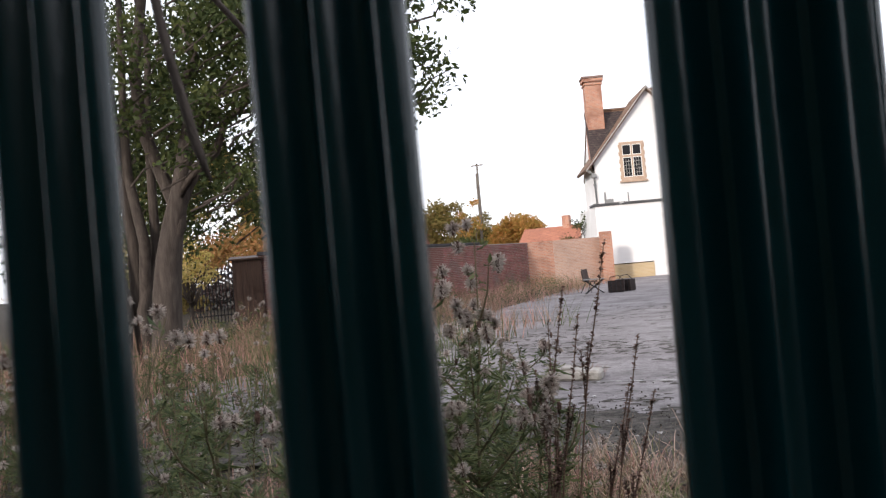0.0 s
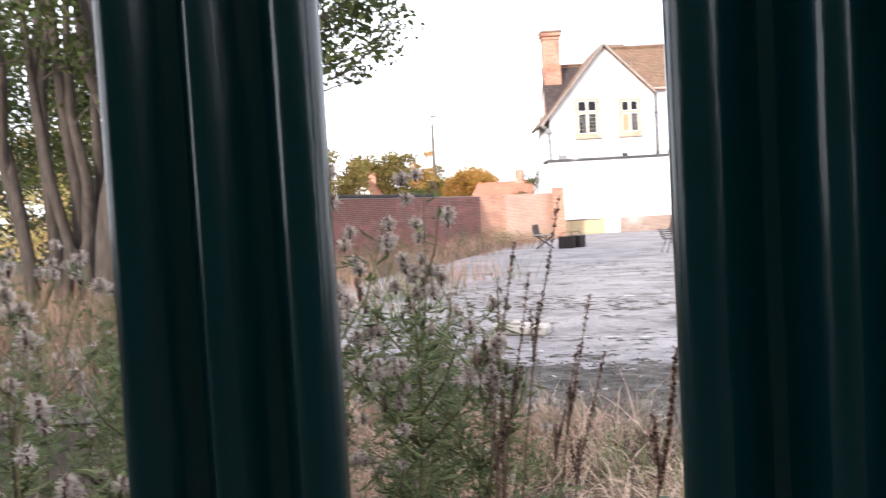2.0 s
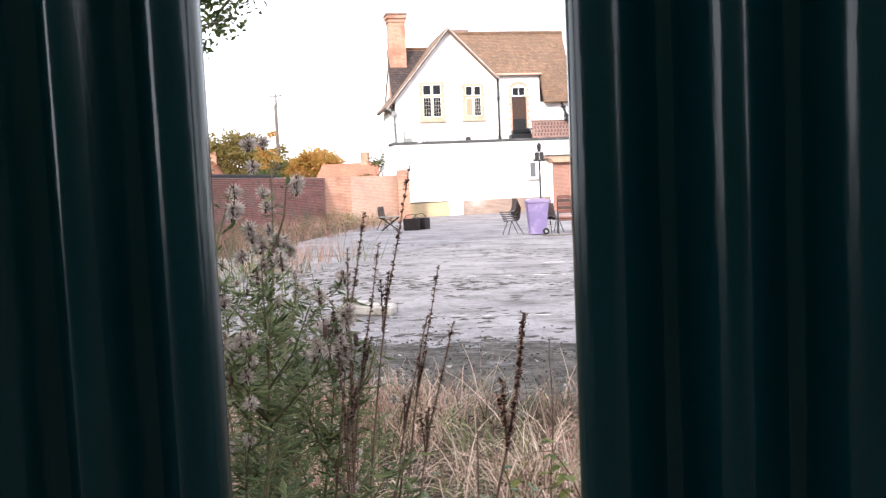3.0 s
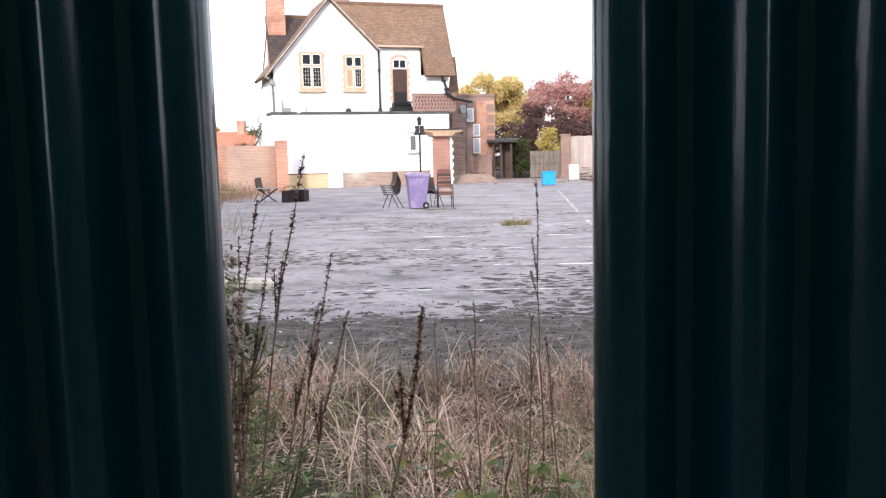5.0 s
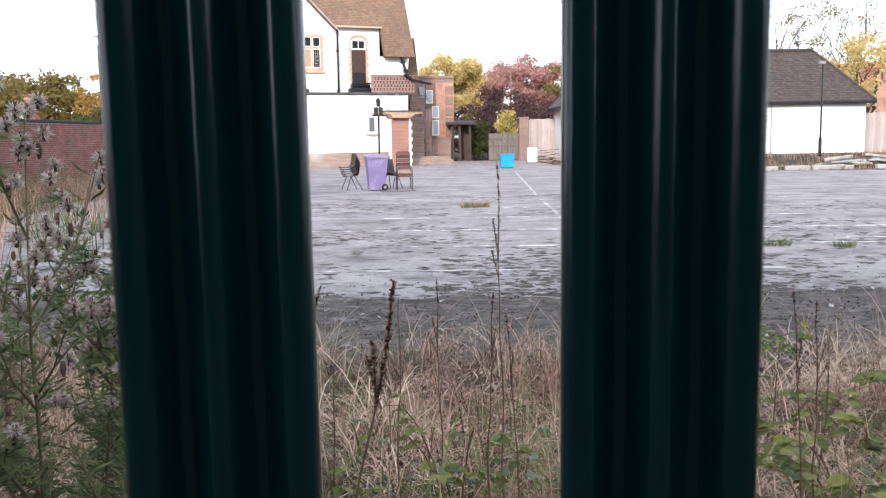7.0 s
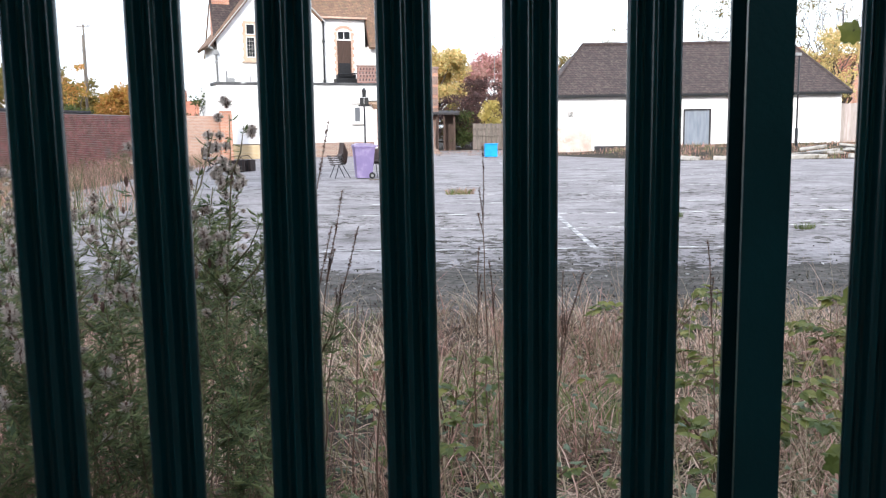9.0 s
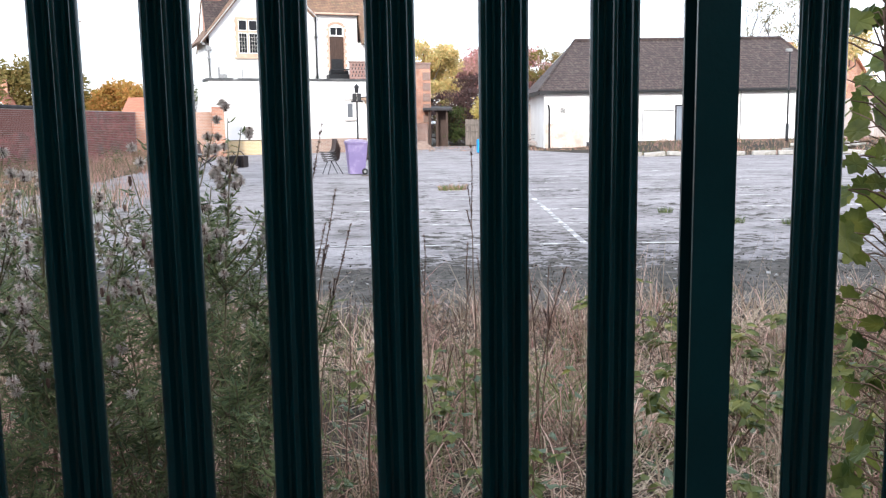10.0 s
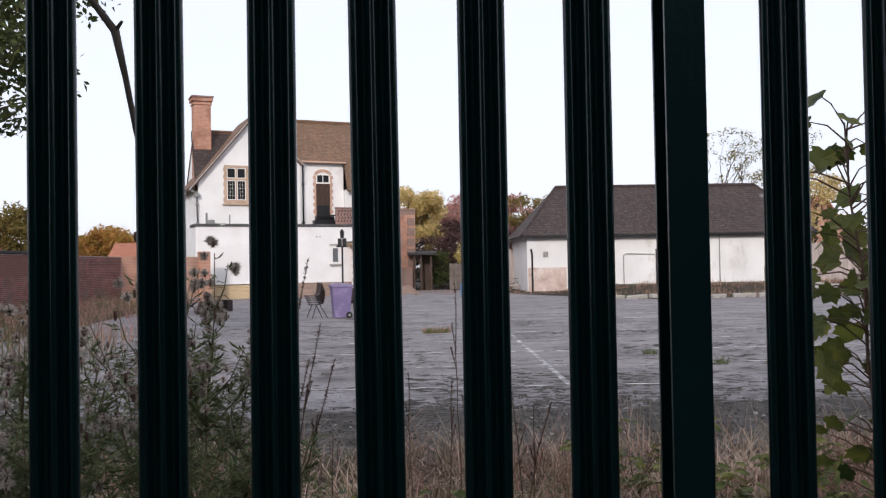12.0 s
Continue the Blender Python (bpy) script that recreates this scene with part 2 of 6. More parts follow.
M_SHEDWALL = mat("weathered white wall", (0.68, 0.66, 0.65), (0.80, 0.79, 0.78), rough=0.88, scale=0.6, bump=0.3, bump_scale=18, fine=(0.9, 1.05), stretch=(1, 1, 0.6), stain=(0.52, 0.47, 0.43), stain_scale=1.1, stain_at=(0.58, 0.8))
M_PINK = mat("bare pink render", (0.44, 0.33, 0.28), (0.62, 0.50, 0.45), rough=0.9, scale=1.6, bump=0.4, bump_scale=14, stain=(0.70, 0.64, 0.6), stain_scale=1.4)
M_BRICK = masonry("red garden wall brick", (0.255, 0.108, 0.088), (0.175, 0.074, 0.066), (0.34, 0.29, 0.265), stain=(0.17, 0.115, 0.105))
M_BRICK_PIECE = mat("single red bricks", (0.165, 0.070, 0.060), (0.275, 0.125, 0.103), rough=0.85, scale=2.2, bump=0.3, bump_scale=30, stain=(0.16, 0.11, 0.10), stain_scale=0.8, island=0.22)
M_MORTAR = mat("grey lime mortar", (0.27, 0.235, 0.215), (0.38, 0.335, 0.305), rough=0.95, scale=3, bump=0.3)
# orange and pale brick are brightened to hold sunlight at the yard wall's corner
M_BRICK_WARM = masonry("orange brick", (0.54, 0.235, 0.135), (0.40, 0.160, 0.095), (0.46, 0.37, 0.31), stain=(0.24, 0.11, 0.075), stain_scale=0.9)
M_BRICK_PALE = masonry("pale sunlit brick", (0.56, 0.335, 0.235), (0.46, 0.255, 0.18), (0.54, 0.44, 0.37))
M_BRICK_BASE = masonry("dull plinth brick", (0.30, 0.19, 0.14), (0.23, 0.14, 0.11), (0.36, 0.31, 0.27), stain=(0.42, 0.38, 0.34), stain_scale=0.7)
M_BRICK_YELLOW = masonry("yellow plinth brick", (0.52, 0.38, 0.20), (0.44, 0.31, 0.16), (0.52, 0.44, 0.32))
M_BRICK_INFILL = masonry("new red infill brick", (0.37, 0.135, 0.088), (0.28, 0.095, 0.066), (0.42, 0.34, 0.28))
M_BRICK_PARAPET = masonry("red brown parapet brick", (0.29, 0.14, 0.11), (0.22, 0.105, 0.09), (0.30, 0.24, 0.215), w=0.19, h=0.1, gap=0.014)
M_BRICK_BROWN = masonry("brown annex brick", (0.24, 0.13, 0.10), (0.18, 0.10, 0.08), (0.30, 0.25, 0.22))
M_TILE = masonry("mossy clay roof tile", (0.275, 0.158, 0.092), (0.165, 0.098, 0.065), (0.095, 0.056, 0.042), w=0.17, h=0.10, gap=0.012, stain=(0.135, 0.098, 0.062), stain_scale=4.5, bump=0.8)
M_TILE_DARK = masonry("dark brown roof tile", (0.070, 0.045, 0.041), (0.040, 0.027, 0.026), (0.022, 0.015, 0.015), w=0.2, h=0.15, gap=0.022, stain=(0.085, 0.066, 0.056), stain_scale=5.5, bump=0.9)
M_TILE_FAR = masonry("orange far roof tile", (0.42, 0.17, 0.10), (0.34, 0.13, 0.08), (0.22, 0.09, 0.06), w=0.25, h=0.15, gap=0.015)
M_STONE = mat("buff window stone", (0.40, 0.285, 0.205), (0.52, 0.39, 0.295), rough=0.85, scale=3, bump=0.2, bump_scale=25)
M_CANOPY = mat("brown weathered stone", (0.34, 0.23, 0.16), (0.46, 0.33, 0.24), rough=0.85, scale=3, bump=0.2)
M_WHITEWOOD = mat("white window paint", (0.74, 0.73, 0.70), (0.8, 0.79, 0.77), rough=0.5, scale=8, bump=0.05)
M_GLASS = clear_glass("window glass", (0.012, 0.012, 0.014), 0.2)
# pale tint puts the reflected sky into the annex panes
M_GLASS_SKY = clear_glass("glass with painted sky reflection", (0.42, 0.44, 0.47), 0.25)
M_GLASS_DULL = clear_glass("dull grey glass", (0.12, 0.125, 0.135), 0.3)
M_LEAD = mat("grey lead glazing", (0.30, 0.28, 0.26), (0.42, 0.40, 0.37), rough=0.6, scale=8, bump=0.1)
M_GLASS_AMBER = clear_glass("amber curtained glass", (0.40, 0.25, 0.12), 0.3)
M_DOORWOOD = mat("dark door wood", (0.045, 0.028, 0.022), (0.075, 0.045, 0.034), rough=0.55, scale=5, stretch=(4, 4, 0.4), bump=0.2)
M_BLACK = mat("black iron paint", (0.012, 0.012, 0.014), (0.022, 0.022, 0.024), rough=0.45, scale=12, bump=0.08)
M_BARGE = mat("pale grey barge paint", (0.36, 0.34, 0.33), (0.48, 0.46, 0.44), rough=0.7, scale=4, bump=0.1)
M_GREYPIPE = mat("grey downpipe", (0.20, 0.20, 0.20), (0.28, 0.28, 0.28), rough=0.55, scale=8, bump=0.05)
M_FELT = mat("dark roof edge felt", (0.05, 0.05, 0.052), (0.10, 0.10, 0.10), rough=0.8, scale=2, bump=0.2, stain=(0.5, 0.5, 0.5), stain_scale=1.6, stain_at=(0.6, 0.66))
M_STEP = mat("concrete steps", (0.23, 0.165, 0.138), (0.33, 0.25, 0.21), rough=0.9, scale=3, bump=0.3)
M_CONCRETE = mat("weathered concrete", (0.30, 0.28, 0.26), (0.42, 0.40, 0.37), rough=0.9, scale=4, bump=0.4, bump_scale=25, stain=(0.16, 0.14, 0.11), stain_scale=2.5)
M_COPING = mat("dark wall coping", (0.032, 0.030, 0.033), (0.065, 0.060, 0.063), rough=0.85, scale=3, bump=0.3)
M_ASPHALT = mat("worn grey asphalt", (0.194, 0.177, 0.185), (0.295, 0.274, 0.281), rough=0.9, scale=0.6, bump=0.6, bump_scale=42, fine=(0.5, 1.38), stretch=(0.8, 1.15, 1),
                stain=(0.060, 0.055, 0.047), stain_scale=1.4, stain_at=(0.50, 0.76), mid=(9.0, 0.76, 1.1), coords="Object")
M_EARTH = mat("earth and thatch", (0.018, 0.014, 0.010), (0.045, 0.034, 0.024), rough=0.95, scale=2.2, bump=0.7, bump_scale=30, fine=(0.6, 1.25), stain=(0.035, 0.04, 0.016), stain_scale=0.8)
M_MOSS = mat("dark mossy grit", (0.036, 0.032, 0.027), (0.094, 0.084, 0.075), rough=0.95, scale=2.6, bump=0.8, bump_scale=38, fine=(0.3, 1.6), stretch=(0.85, 1.1, 1), stain=(0.125, 0.118, 0.118), stain_scale=3.0, stain_at=(0.56, 0.70), mid=(11.0, 0.35, 1.35))
M_LINE = mat("worn white line paint", (0.52, 0.51, 0.50), (0.66, 0.65, 0.64), rough=0.8, scale=3, bump=0.1, fine=(0.75, 1.1), stain=(0.21, 0.20, 0.205), stain_scale=3.2, stain_at=(0.40, 0.52))
M_GREYDOOR = mat("grey shed door", (0.17, 0.19, 0.23), (0.23, 0.25, 0.29), rough=0.6, scale=2, bump=0.1, stretch=(3, 1, 0.5))
M_FENCEWOOD = mat("silvered fence boards", (0.115, 0.097, 0.084), (0.20, 0.172, 0.15), rough=0.85, scale=3, stretch=(3, 3, 0.4), bump=0.3, vary=0.18)
M_FENCEPALE = mat("pale pinkish fence boards", (0.36, 0.30, 0.275), (0.46, 0.395, 0.37), rough=0.85, scale=3, stretch=(3, 3, 0.4), bump=0.25, vary=0.15)
M_PURPLE = mat("faded purple plastic", (0.185, 0.145, 0.285), (0.235, 0.185, 0.335), rough=0.5, scale=3, bump=0.06, bump_scale=90, stain=(0.32, 0.27, 0.42), stain_scale=3)
M_PURPLE_LID = mat("pale purple lid plastic", (0.25, 0.21, 0.33), (0.32, 0.275, 0.40), rough=0.5, scale=4, bump=0.05)
M_RUBBER = mat("black rubber", (0.014, 0.014, 0.014), (0.024, 0.024, 0.024), rough=0.8, scale=12)
M_CHAIR = mat("brown plastic seat", (0.045, 0.030, 0.027), (0.075, 0.052, 0.046), rough=0.5, scale=5, bump=0.1)
M_CUSHION = mat("maroon seat cushion", (0.13, 0.06, 0.05), (0.18, 0.085, 0.07), rough=0.8, scale=6, bump=0.15)
M_SEATPINK = mat("faded pink brown vinyl", (0.26, 0.15, 0.125), (0.36, 0.225, 0.19), rough=0.55, scale=6, bump=0.12)
M_BLUE = mat("bright blue plastic", (0.02, 0.25, 0.60), (0.03, 0.30, 0.68), rough=0.45, scale=4, bump=0.04)
M_CRATE = mat("dark wicker crate", (0.025, 0.018, 0.018), (0.045, 0.034, 0.032), rough=0.8, scale=9, bump=0.3)
# dark face of the added screen behind the camera
M_SHADE_SCREEN = mat("dark shade screen", (0.018, 0.026, 0.012), (0.035, 0.045, 0.02), rough=0.9, scale=2, bump=0.8, bump_scale=18)
M_LITTER = mat("pale litter", (0.30, 0.29, 0.28), (0.55, 0.54, 0.53), rough=0.7, scale=20, bump=0.1, island=0.3)
M_BARK = mat("grey brown bark", (0.05, 0.040, 0.034), (0.095, 0.077, 0.066), rough=0.92, scale=5, stretch=(3, 3, 0.5), bump=0.8, bump_scale=22)
M_BARK_RED = mat("ruddy bark", (0.085, 0.055, 0.043), (0.15, 0.105, 0.08), rough=0.92, scale=5, stretch=(3, 3, 0.5), bump=0.8, bump_scale=22)
M_LEAF = mat("autumn green leaves", (0.042, 0.062, 0.020), (0.085, 0.105, 0.032), rough=0.6, scale=0.9, bump=0, island=0.35, translucent=0.35)
M_LEAF_YELLOW = mat("yellow autumn leaves", (0.54, 0.43, 0.17), (0.72, 0.61, 0.29), rough=0.65, scale=0.8, bump=0, island=0.35, translucent=0.5)
M_LEAF_GOLD = mat("golden tree leaves", (0.36, 0.21, 0.05), (0.48, 0.31, 0.09), rough=0.65, scale=0.5, bump=0, island=0.35, translucent=0.5)
M_LEAF_RED = mat("dusky red leaves", (0.40, 0.21, 0.185), (0.56, 0.36, 0.31), rough=0.7, scale=0.6, bump=0, island=0.35, translucent=0.5)
M_LEAF_DARK = mat("dark purple brown leaves", (0.06, 0.035, 0.035), (0.10, 0.06, 0.05), rough=0.7, scale=0.8, bump=0, island=0.35, translucent=0.2)
M_LEAF_OLIVE = mat("olive leaves", (0.16, 0.135, 0.04), (0.26, 0.21, 0.07), rough=0.65, scale=0.7, bump=0, island=0.35, translucent=0.5)
M_LEAF_BRIGHT = mat("bright yellow leaves", (0.46, 0.37, 0.10), (0.58, 0.49, 0.17), rough=0.6, scale=1.5, bump=0, island=0.25, translucent=0.4)
M_LEAF_ORANGE = mat("orange leaves", (0.24, 0.13, 0.045), (0.34, 0.20, 0.07), rough=0.6, scale=1.2, bump=0, island=0.3, translucent=0.3)
M_WEED = mat("dull green weed leaves", (0.058, 0.085, 0.034), (0.145, 0.172, 0.072), rough=0.65, scale=3, bump=0, island=0.45, translucent=0.35)
M_WEED_STEM = mat("green brown weed stems", (0.11, 0.095, 0.05), (0.19, 0.155, 0.09), rough=0.7, scale=6, bump=0.1)
M_DRYSTEM = mat("dead brown stems", (0.105, 0.062, 0.044), (0.19, 0.122, 0.088), rough=0.8, scale=10, bump=0.2)
M_SEED = mat("dark seed heads", (0.075, 0.043, 0.034), (0.15, 0.092, 0.072), rough=0.9, scale=20, bump=0.4, bump_scale=150)
M_FLUFF = mat("thistle down", (0.50, 0.435, 0.385), (0.68, 0.61, 0.55), rough=0.95, scale=12, bump=0, island=0.2, translucent=0.4)
M_STRAW = mat("dry straw grass", (0.22, 0.142, 0.090), (0.42, 0.305, 0.205), rough=0.7, scale=1.5, bump=0, island=0.7, translucent=0.2)
M_STRAW_PALE = mat("bleached straw", (0.40, 0.290, 0.195), (0.64, 0.515, 0.385), rough=0.65, scale=1.5, bump=0, island=0.45, translucent=0.2)
M_GRASS = mat("green grass", (0.085, 0.120, 0.035), (0.17, 0.20, 0.065), rough=0.6, scale=1.5, bump=0, island=0.4, translucent=0.3)
M_SYCAMORE = mat("yellow green spotted leaves", (0.045, 0.072, 0.017), (0.17, 0.185, 0.038), rough=0.5, scale=14, bump=0.1, bump_scale=60, island=0.3, translucent=0.4, stain=(0.02, 0.018, 0.012), stain_scale=38, stain_at=(0.66, 0.69))
M_BRAMBLE = mat("bramble leaves", (0.068, 0.098, 0.027), (0.19, 0.20, 0.05), rough=0.5, scale=5, bump=0.05, island=0.4, translucent=0.35)
M_BROADLEAF = mat("grey green broad leaves", (0.085, 0.125, 0.075), (0.16, 0.20, 0.12), rough=0.55, scale=8, bump=0.1, island=0.35, translucent=0.3)


# ---- ground, car park, lines ----
def height(x, y):
    """The ground's small swells; flat on the car park."""
    bank = max(0.0, min(1.0, (6.0 - y) / 2.5)) * (0.10 * noise.noise(Vector((x * 0.5, y * 0.5, 0))) + 0.03)
    far = max(0.0, min(1.0, (y - 40) / 6.0)) * max(0.0, min(1.0, (x - 9) / 4.0)) * 0.35
    return bank + far - 0.012


def ground():
    s = Shape()
    xs = [-2500, -600, -150, -60, -30] + [-20 + 1.0 * i for i in range(49)] + [34, 50, 150, 600, 2500]
    ys = [-400, -60, -20, -6] + [-3 + 0.5 * i for i in range(25)] + [10 + 2.0 * i for i in range(26)] + [70, 90, 150, 500, 3000]
    for y in ys:
        for x in xs:
            s.v.append((x, y, height(x, y)))
    n = len(xs)
    for j in range(len(ys) - 1):
        for i in range(n - 1):
            s.f.append((j * n + i, j * n + i + 1, (j + 1) * n + i + 1, (j + 1) * n + i))
    return solid("ground", s, M_EARTH, "rough earth with thatch of dead grass", "ground", kind="structure", smooth=True)


ground()


def car_park():
    """One asphalt sheet with a ragged edge towards the grass."""
    rng = random.Random(4)
    rim = []
    x = -9.0
    while x < 34:
        rim.append((x, 6.1 + 0.5 * noise.noise(Vector((x * 0.8, 3, 0))) + rng.uniform(-0.06, 0.06)))
        x += 0.35
    rim += [(34, 37.0), (24, 37.0), (16, 37.3), (10.6, 38.2), (7.5, 44), (6.0, 48.5), (5.5, 60), (-2, 60), (-6, 52), (-12.2, 48), (-11.2, 43), (-10.6, 36), (-9.8, 26), (-9.3, 16)]
    s = Shape()
    s.prism(rim, -0.02, 0.012, "z")
    return solid("car_park", s, M_ASPHALT, "cracked grey asphalt car park with dark moss streaks", "car park", kind="structure")


car_park()


def moss_strip():
    """A dark gritty band with ragged sides where the asphalt meets the grass."""
    near, far = [], []
    x = -8.8
    while x < 20:
        near.append((x, 5.75 + 0.5 * noise.noise(Vector((x * 0.8, 3, 0)))))
        far.append((x, 8.5 + 0.7 * noise.noise(Vector((x * 0.35, 9, 0))) + 0.3 * noise.noise(Vector((x * 2.2, 5, 0))) + 0.12 * noise.noise(Vector((x * 7, 2, 0)))))
        x += 0.12
    s = Shape()
    n = len(near)
    s.v = [(*p, 0.016) for p in near] + [(*p, 0.016) for p in far]
    s.f = [(i, i + 1, n + i + 1, n + i) for i in range(n - 1)]
    s.v += [(*p, 0.002) for p in far]
    s.f += [(n + i, n + i + 1, 2 * n + i + 1, 2 * n + i) for i in range(n - 1)]
    return solid("moss_strip", s, M_MOSS, "dark mossy grit along the asphalt edge", "moss", kind="structure")


moss_strip()


def moss_patches():
    """Small ragged moss flecks in drifts that thin out across the car park."""
    rg = random.Random(17)
    s = Shape()
    for i in range(34000):
        y = 7.9 + 17 * rg.random() ** 2.3
        x = rg.uniform(-8.0, 11)
        drift = noise.noise(Vector((x * 0.25, y * 0.45, 4))) + 0.6 * noise.noise(Vector((x * 1.1, y * 1.7, 8)))
        if drift < rg.uniform(-0.35, 0.35) + 0.015 * (y - 9):
            continue
        r = 0.010 + 0.075 * rg.random() ** 2.0
        k = len(s.v)
        m = 8
        s.v.append((x, y, 0.0148))
        turn = rg.uniform(0, 6.28)
        for j in range(m):
            a = turn + 6.283 * j / m
            q = r * rg.uniform(0.3, 1.35)
            s.v.append((x + math.cos(a) * q * 1.25, y + math.sin(a) * q, 0.0142))
        s.f.extend([(k, k + 1 + j, k + 1 + (j + 1) % m) for j in range(m)])
    return solid("moss_patches", s, M_MOSS, "dark moss flecks spread over the asphalt", "moss", kind="stuff")


moss_patches()
# an unseen dark screen, added to shade fence and grass, closes the street side
solid("shade_screen_south", Shape().box(-18, 60, -10.0, -9.0, -0.1, 8.0), M_SHADE_SCREEN, "unseen tall dark screen added to shade the fence and grass", "hedge", kind="structure")


def line(x0, y0, x1, y1, w=0.085):
    d = Vector((x1 - x0, y1 - y0, 0))
    n = Vector((-d.y, d.x, 0)).normalized() * w / 2
    s = Shape()
    s.prism([(x0 - n.x, y0 - n.y), (x1 - n.x, y1 - n.y), (x1 + n.x, y1 + n.y), (x0 + n.x, y0 + n.y)], 0.0125, 0.0165, "z")
    return solid("parking_line", s, M_LINE, "worn white painted parking line on asphalt", "line", "parking lines", kind="structure")


for y_line, xa, xb in ((10.3, -2.6, 4.1), (12.7, -0.6, 8.4), (15.0, -2.4, 8.6), (17.4, -1.6, 8.2), (19.8, 0.6, 8.6), (22.2, 2.4, 9.0), (24.6, 2.6, 8.4), (13.3, 5.6, 9.4), (27.0, 4.4, 9.2), (31.8, 5.4, 10.6)):
    line(xa, y_line - 0.02 * xa, xb, y_line - 0.02 * xb)
line(2.13, 10.35, 2.42, 21.5, 0.085)
line(2.5, 24.0, 3.1, 39.4, 0.085)


# ---- brick walls of the yard ----
def wall_run(name, a, b, h, t, material, label):
    """A straight wall from a to b; local x runs along it."""
    d = Vector(b) - Vector(a)
    s = Shape()
    s.box(0, d.length, 0, t, -0.05, h)
    return solid(name, s, material, label, "wall", kind="structure", m=pose(a[0], a[1], 0, 0, 0, math.degrees(math.atan2(d.y, d.x))))


def coping(a, b, h, t, material):
    d = Vector(b) - Vector(a)
    s = Shape()
    s.box(-0.03, d.length + 0.03, min(0.0, t) - 0.05, max(0.0, t) + 0.05, h + 0.001, h + 0.12, 0.02)
    return solid("wall_coping", s, material, "dark weathered coping on the brick wall", "coping", kind="structure", m=pose(a[0], a[1], 0, 0, 0, math.degrees(math.atan2(d.y, d.x))))


W_A, W_B, W_C, W_D, W_E = (-15.63, 22.3), (-15.2, 27.0), (-14.0, 42.6), (-12.95, 43.6), (-11.15, 46.2)
wall_run("wall_west", W_B, W_A, 2.36, -0.33, M_BRICK, "old red brick garden wall with a dark coping")
long_wall = wall_run("wall_west", W_C, W_B, 2.36, -0.33, M_MORTAR, "old red brick garden wall with a dark coping")
coping(W_B, W_A, 2.36, -0.33, M_COPING)
coping((-14.42, 37.0), W_B, 2.36, -0.33, M_COPING)
# sun on the corner, return and pier is put into their brick colour
wall_run("wall_corner", W_D, W_C, 2.36, -0.33, M_BRICK_WARM, "brick wall corner with sunlight in its orange colour and sooty stains")
wall_run("wall_return", W_E, W_D, 2.36, -0.3, M_BRICK_PALE, "brick wall beside the house with sunlight in its pale orange colour")
pier = Shape().box(-0.3, 0.3, -0.22, 0.22, -0.05, 2.62)
solid("brick_pier", pier, M_BRICK_WARM, "brick pier at the wall's end with sunlight in its orange colour", "pier", kind="structure", m=pose(-10.75, 45.9, 0, 0, 0, 22))


# ---- the white house ----
house = thing("house", pose(-11.6, 47.7, 0, 0, 0, 22), "white rendered gabled house with a brown tiled roof", "house")
ext = part("ground_floor_wall", Shape().box(0, 10.15, 0, 7.0, 0.83, 4.06).box(2.95, 3.8, 0.02, 1, -0.05, 0.83), M_RENDER, house)
part("plinth", Shape().box(3.8, 8.9, -0.035, 6.9, -0.05, 0.83), M_BRICK_BASE, house, "dull brown brick plinth")
part("plinth", Shape().box(0.02, 2.95, -0.035, 6.9, -0.05, 0.78), M_BRICK_YELLOW, house, "yellow brick plinth")
part("flat_roof_edge", Shape().box(-0.08, 10.2, -0.08, 1.6, 4.06, 4.2, 0.015), M_FELT, house, "dark felt roof edge with pale patches")
gable = [(0.4, 4.2), (6.34, 4.2), (6.34, 7.95), (3.6, 10.6), (0.4, 6.85)]
part("gable_wall", Shape().prism(gable, 1.5, 6.0), M_RENDER, house)
part("upper_wall", Shape().box(6.34, 9.02, 1.62, 7.5, 4.2, 7.98).box(9.02, 10.66, 1.3, 7.5, 4.2, 6.35), M_RENDER, house)
part("side_wall", Shape().box(10.15, 11.4, 3.6, 9.0, -0.05, 5.4), M_BRICK_BROWN, house, "brown brick side wall by the steps")


def roof(corners, t, material, label="", name="roof_slope"):
    """A roof slope in its own frame: local x + y runs along the eave and z up the slope."""
    return part(name, Shape().slab(corners, t), material, house, label)


# gable roof, main roof, the lower catslide and the wing behind the chimney
roof([(-0.1, 1.2, 6.3), (3.6, 1.2, 10.72), (3.6, 6.2, 10.72), (-0.1, 6.2, 6.3)], 0.16, M_TILE, "dark mossy clay tiles")
roof([(3.6, 1.2, 10.72), (6.45, 1.2, 7.86), (6.45, 6.2, 7.86), (3.6, 6.2, 10.72)], 0.16, M_TILE)
roof([(4.6, 3.9, 10.78), (11.3, 3.9, 10.78), (9.05, 1.35, 8.02), (6.2, 1.35, 8.02)], 0.16, M_TILE, "brown mossy clay tiles")
roof([(9.05, 1.36, 8.03), (11.3, 3.9, 10.79), (10.9, 0.75, 6.3), (9.05, 0.75, 6.3)], 0.16, M_TILE)
roof([(4.6, 3.9, 10.78), (11.3, 3.9, 10.78), (11.3, 8.4, 6.0), (3.0, 8.4, 6.0)], 0.16, M_TILE)
roof([(0.62, 5.4, 10.12), (4.0, 5.4, 10.12), (4.0, 1.75, 6.3), (0.3, 1.75, 6.3)], 0.14, M_TILE_DARK, "dark brown tiles behind the chimney")
roof([(0.75, 5.4, 10.12), (4.0, 5.4, 10.12), (4.0, 9.4, 6.2), (0.75, 9.4, 6.2)], 0.14, M_TILE)
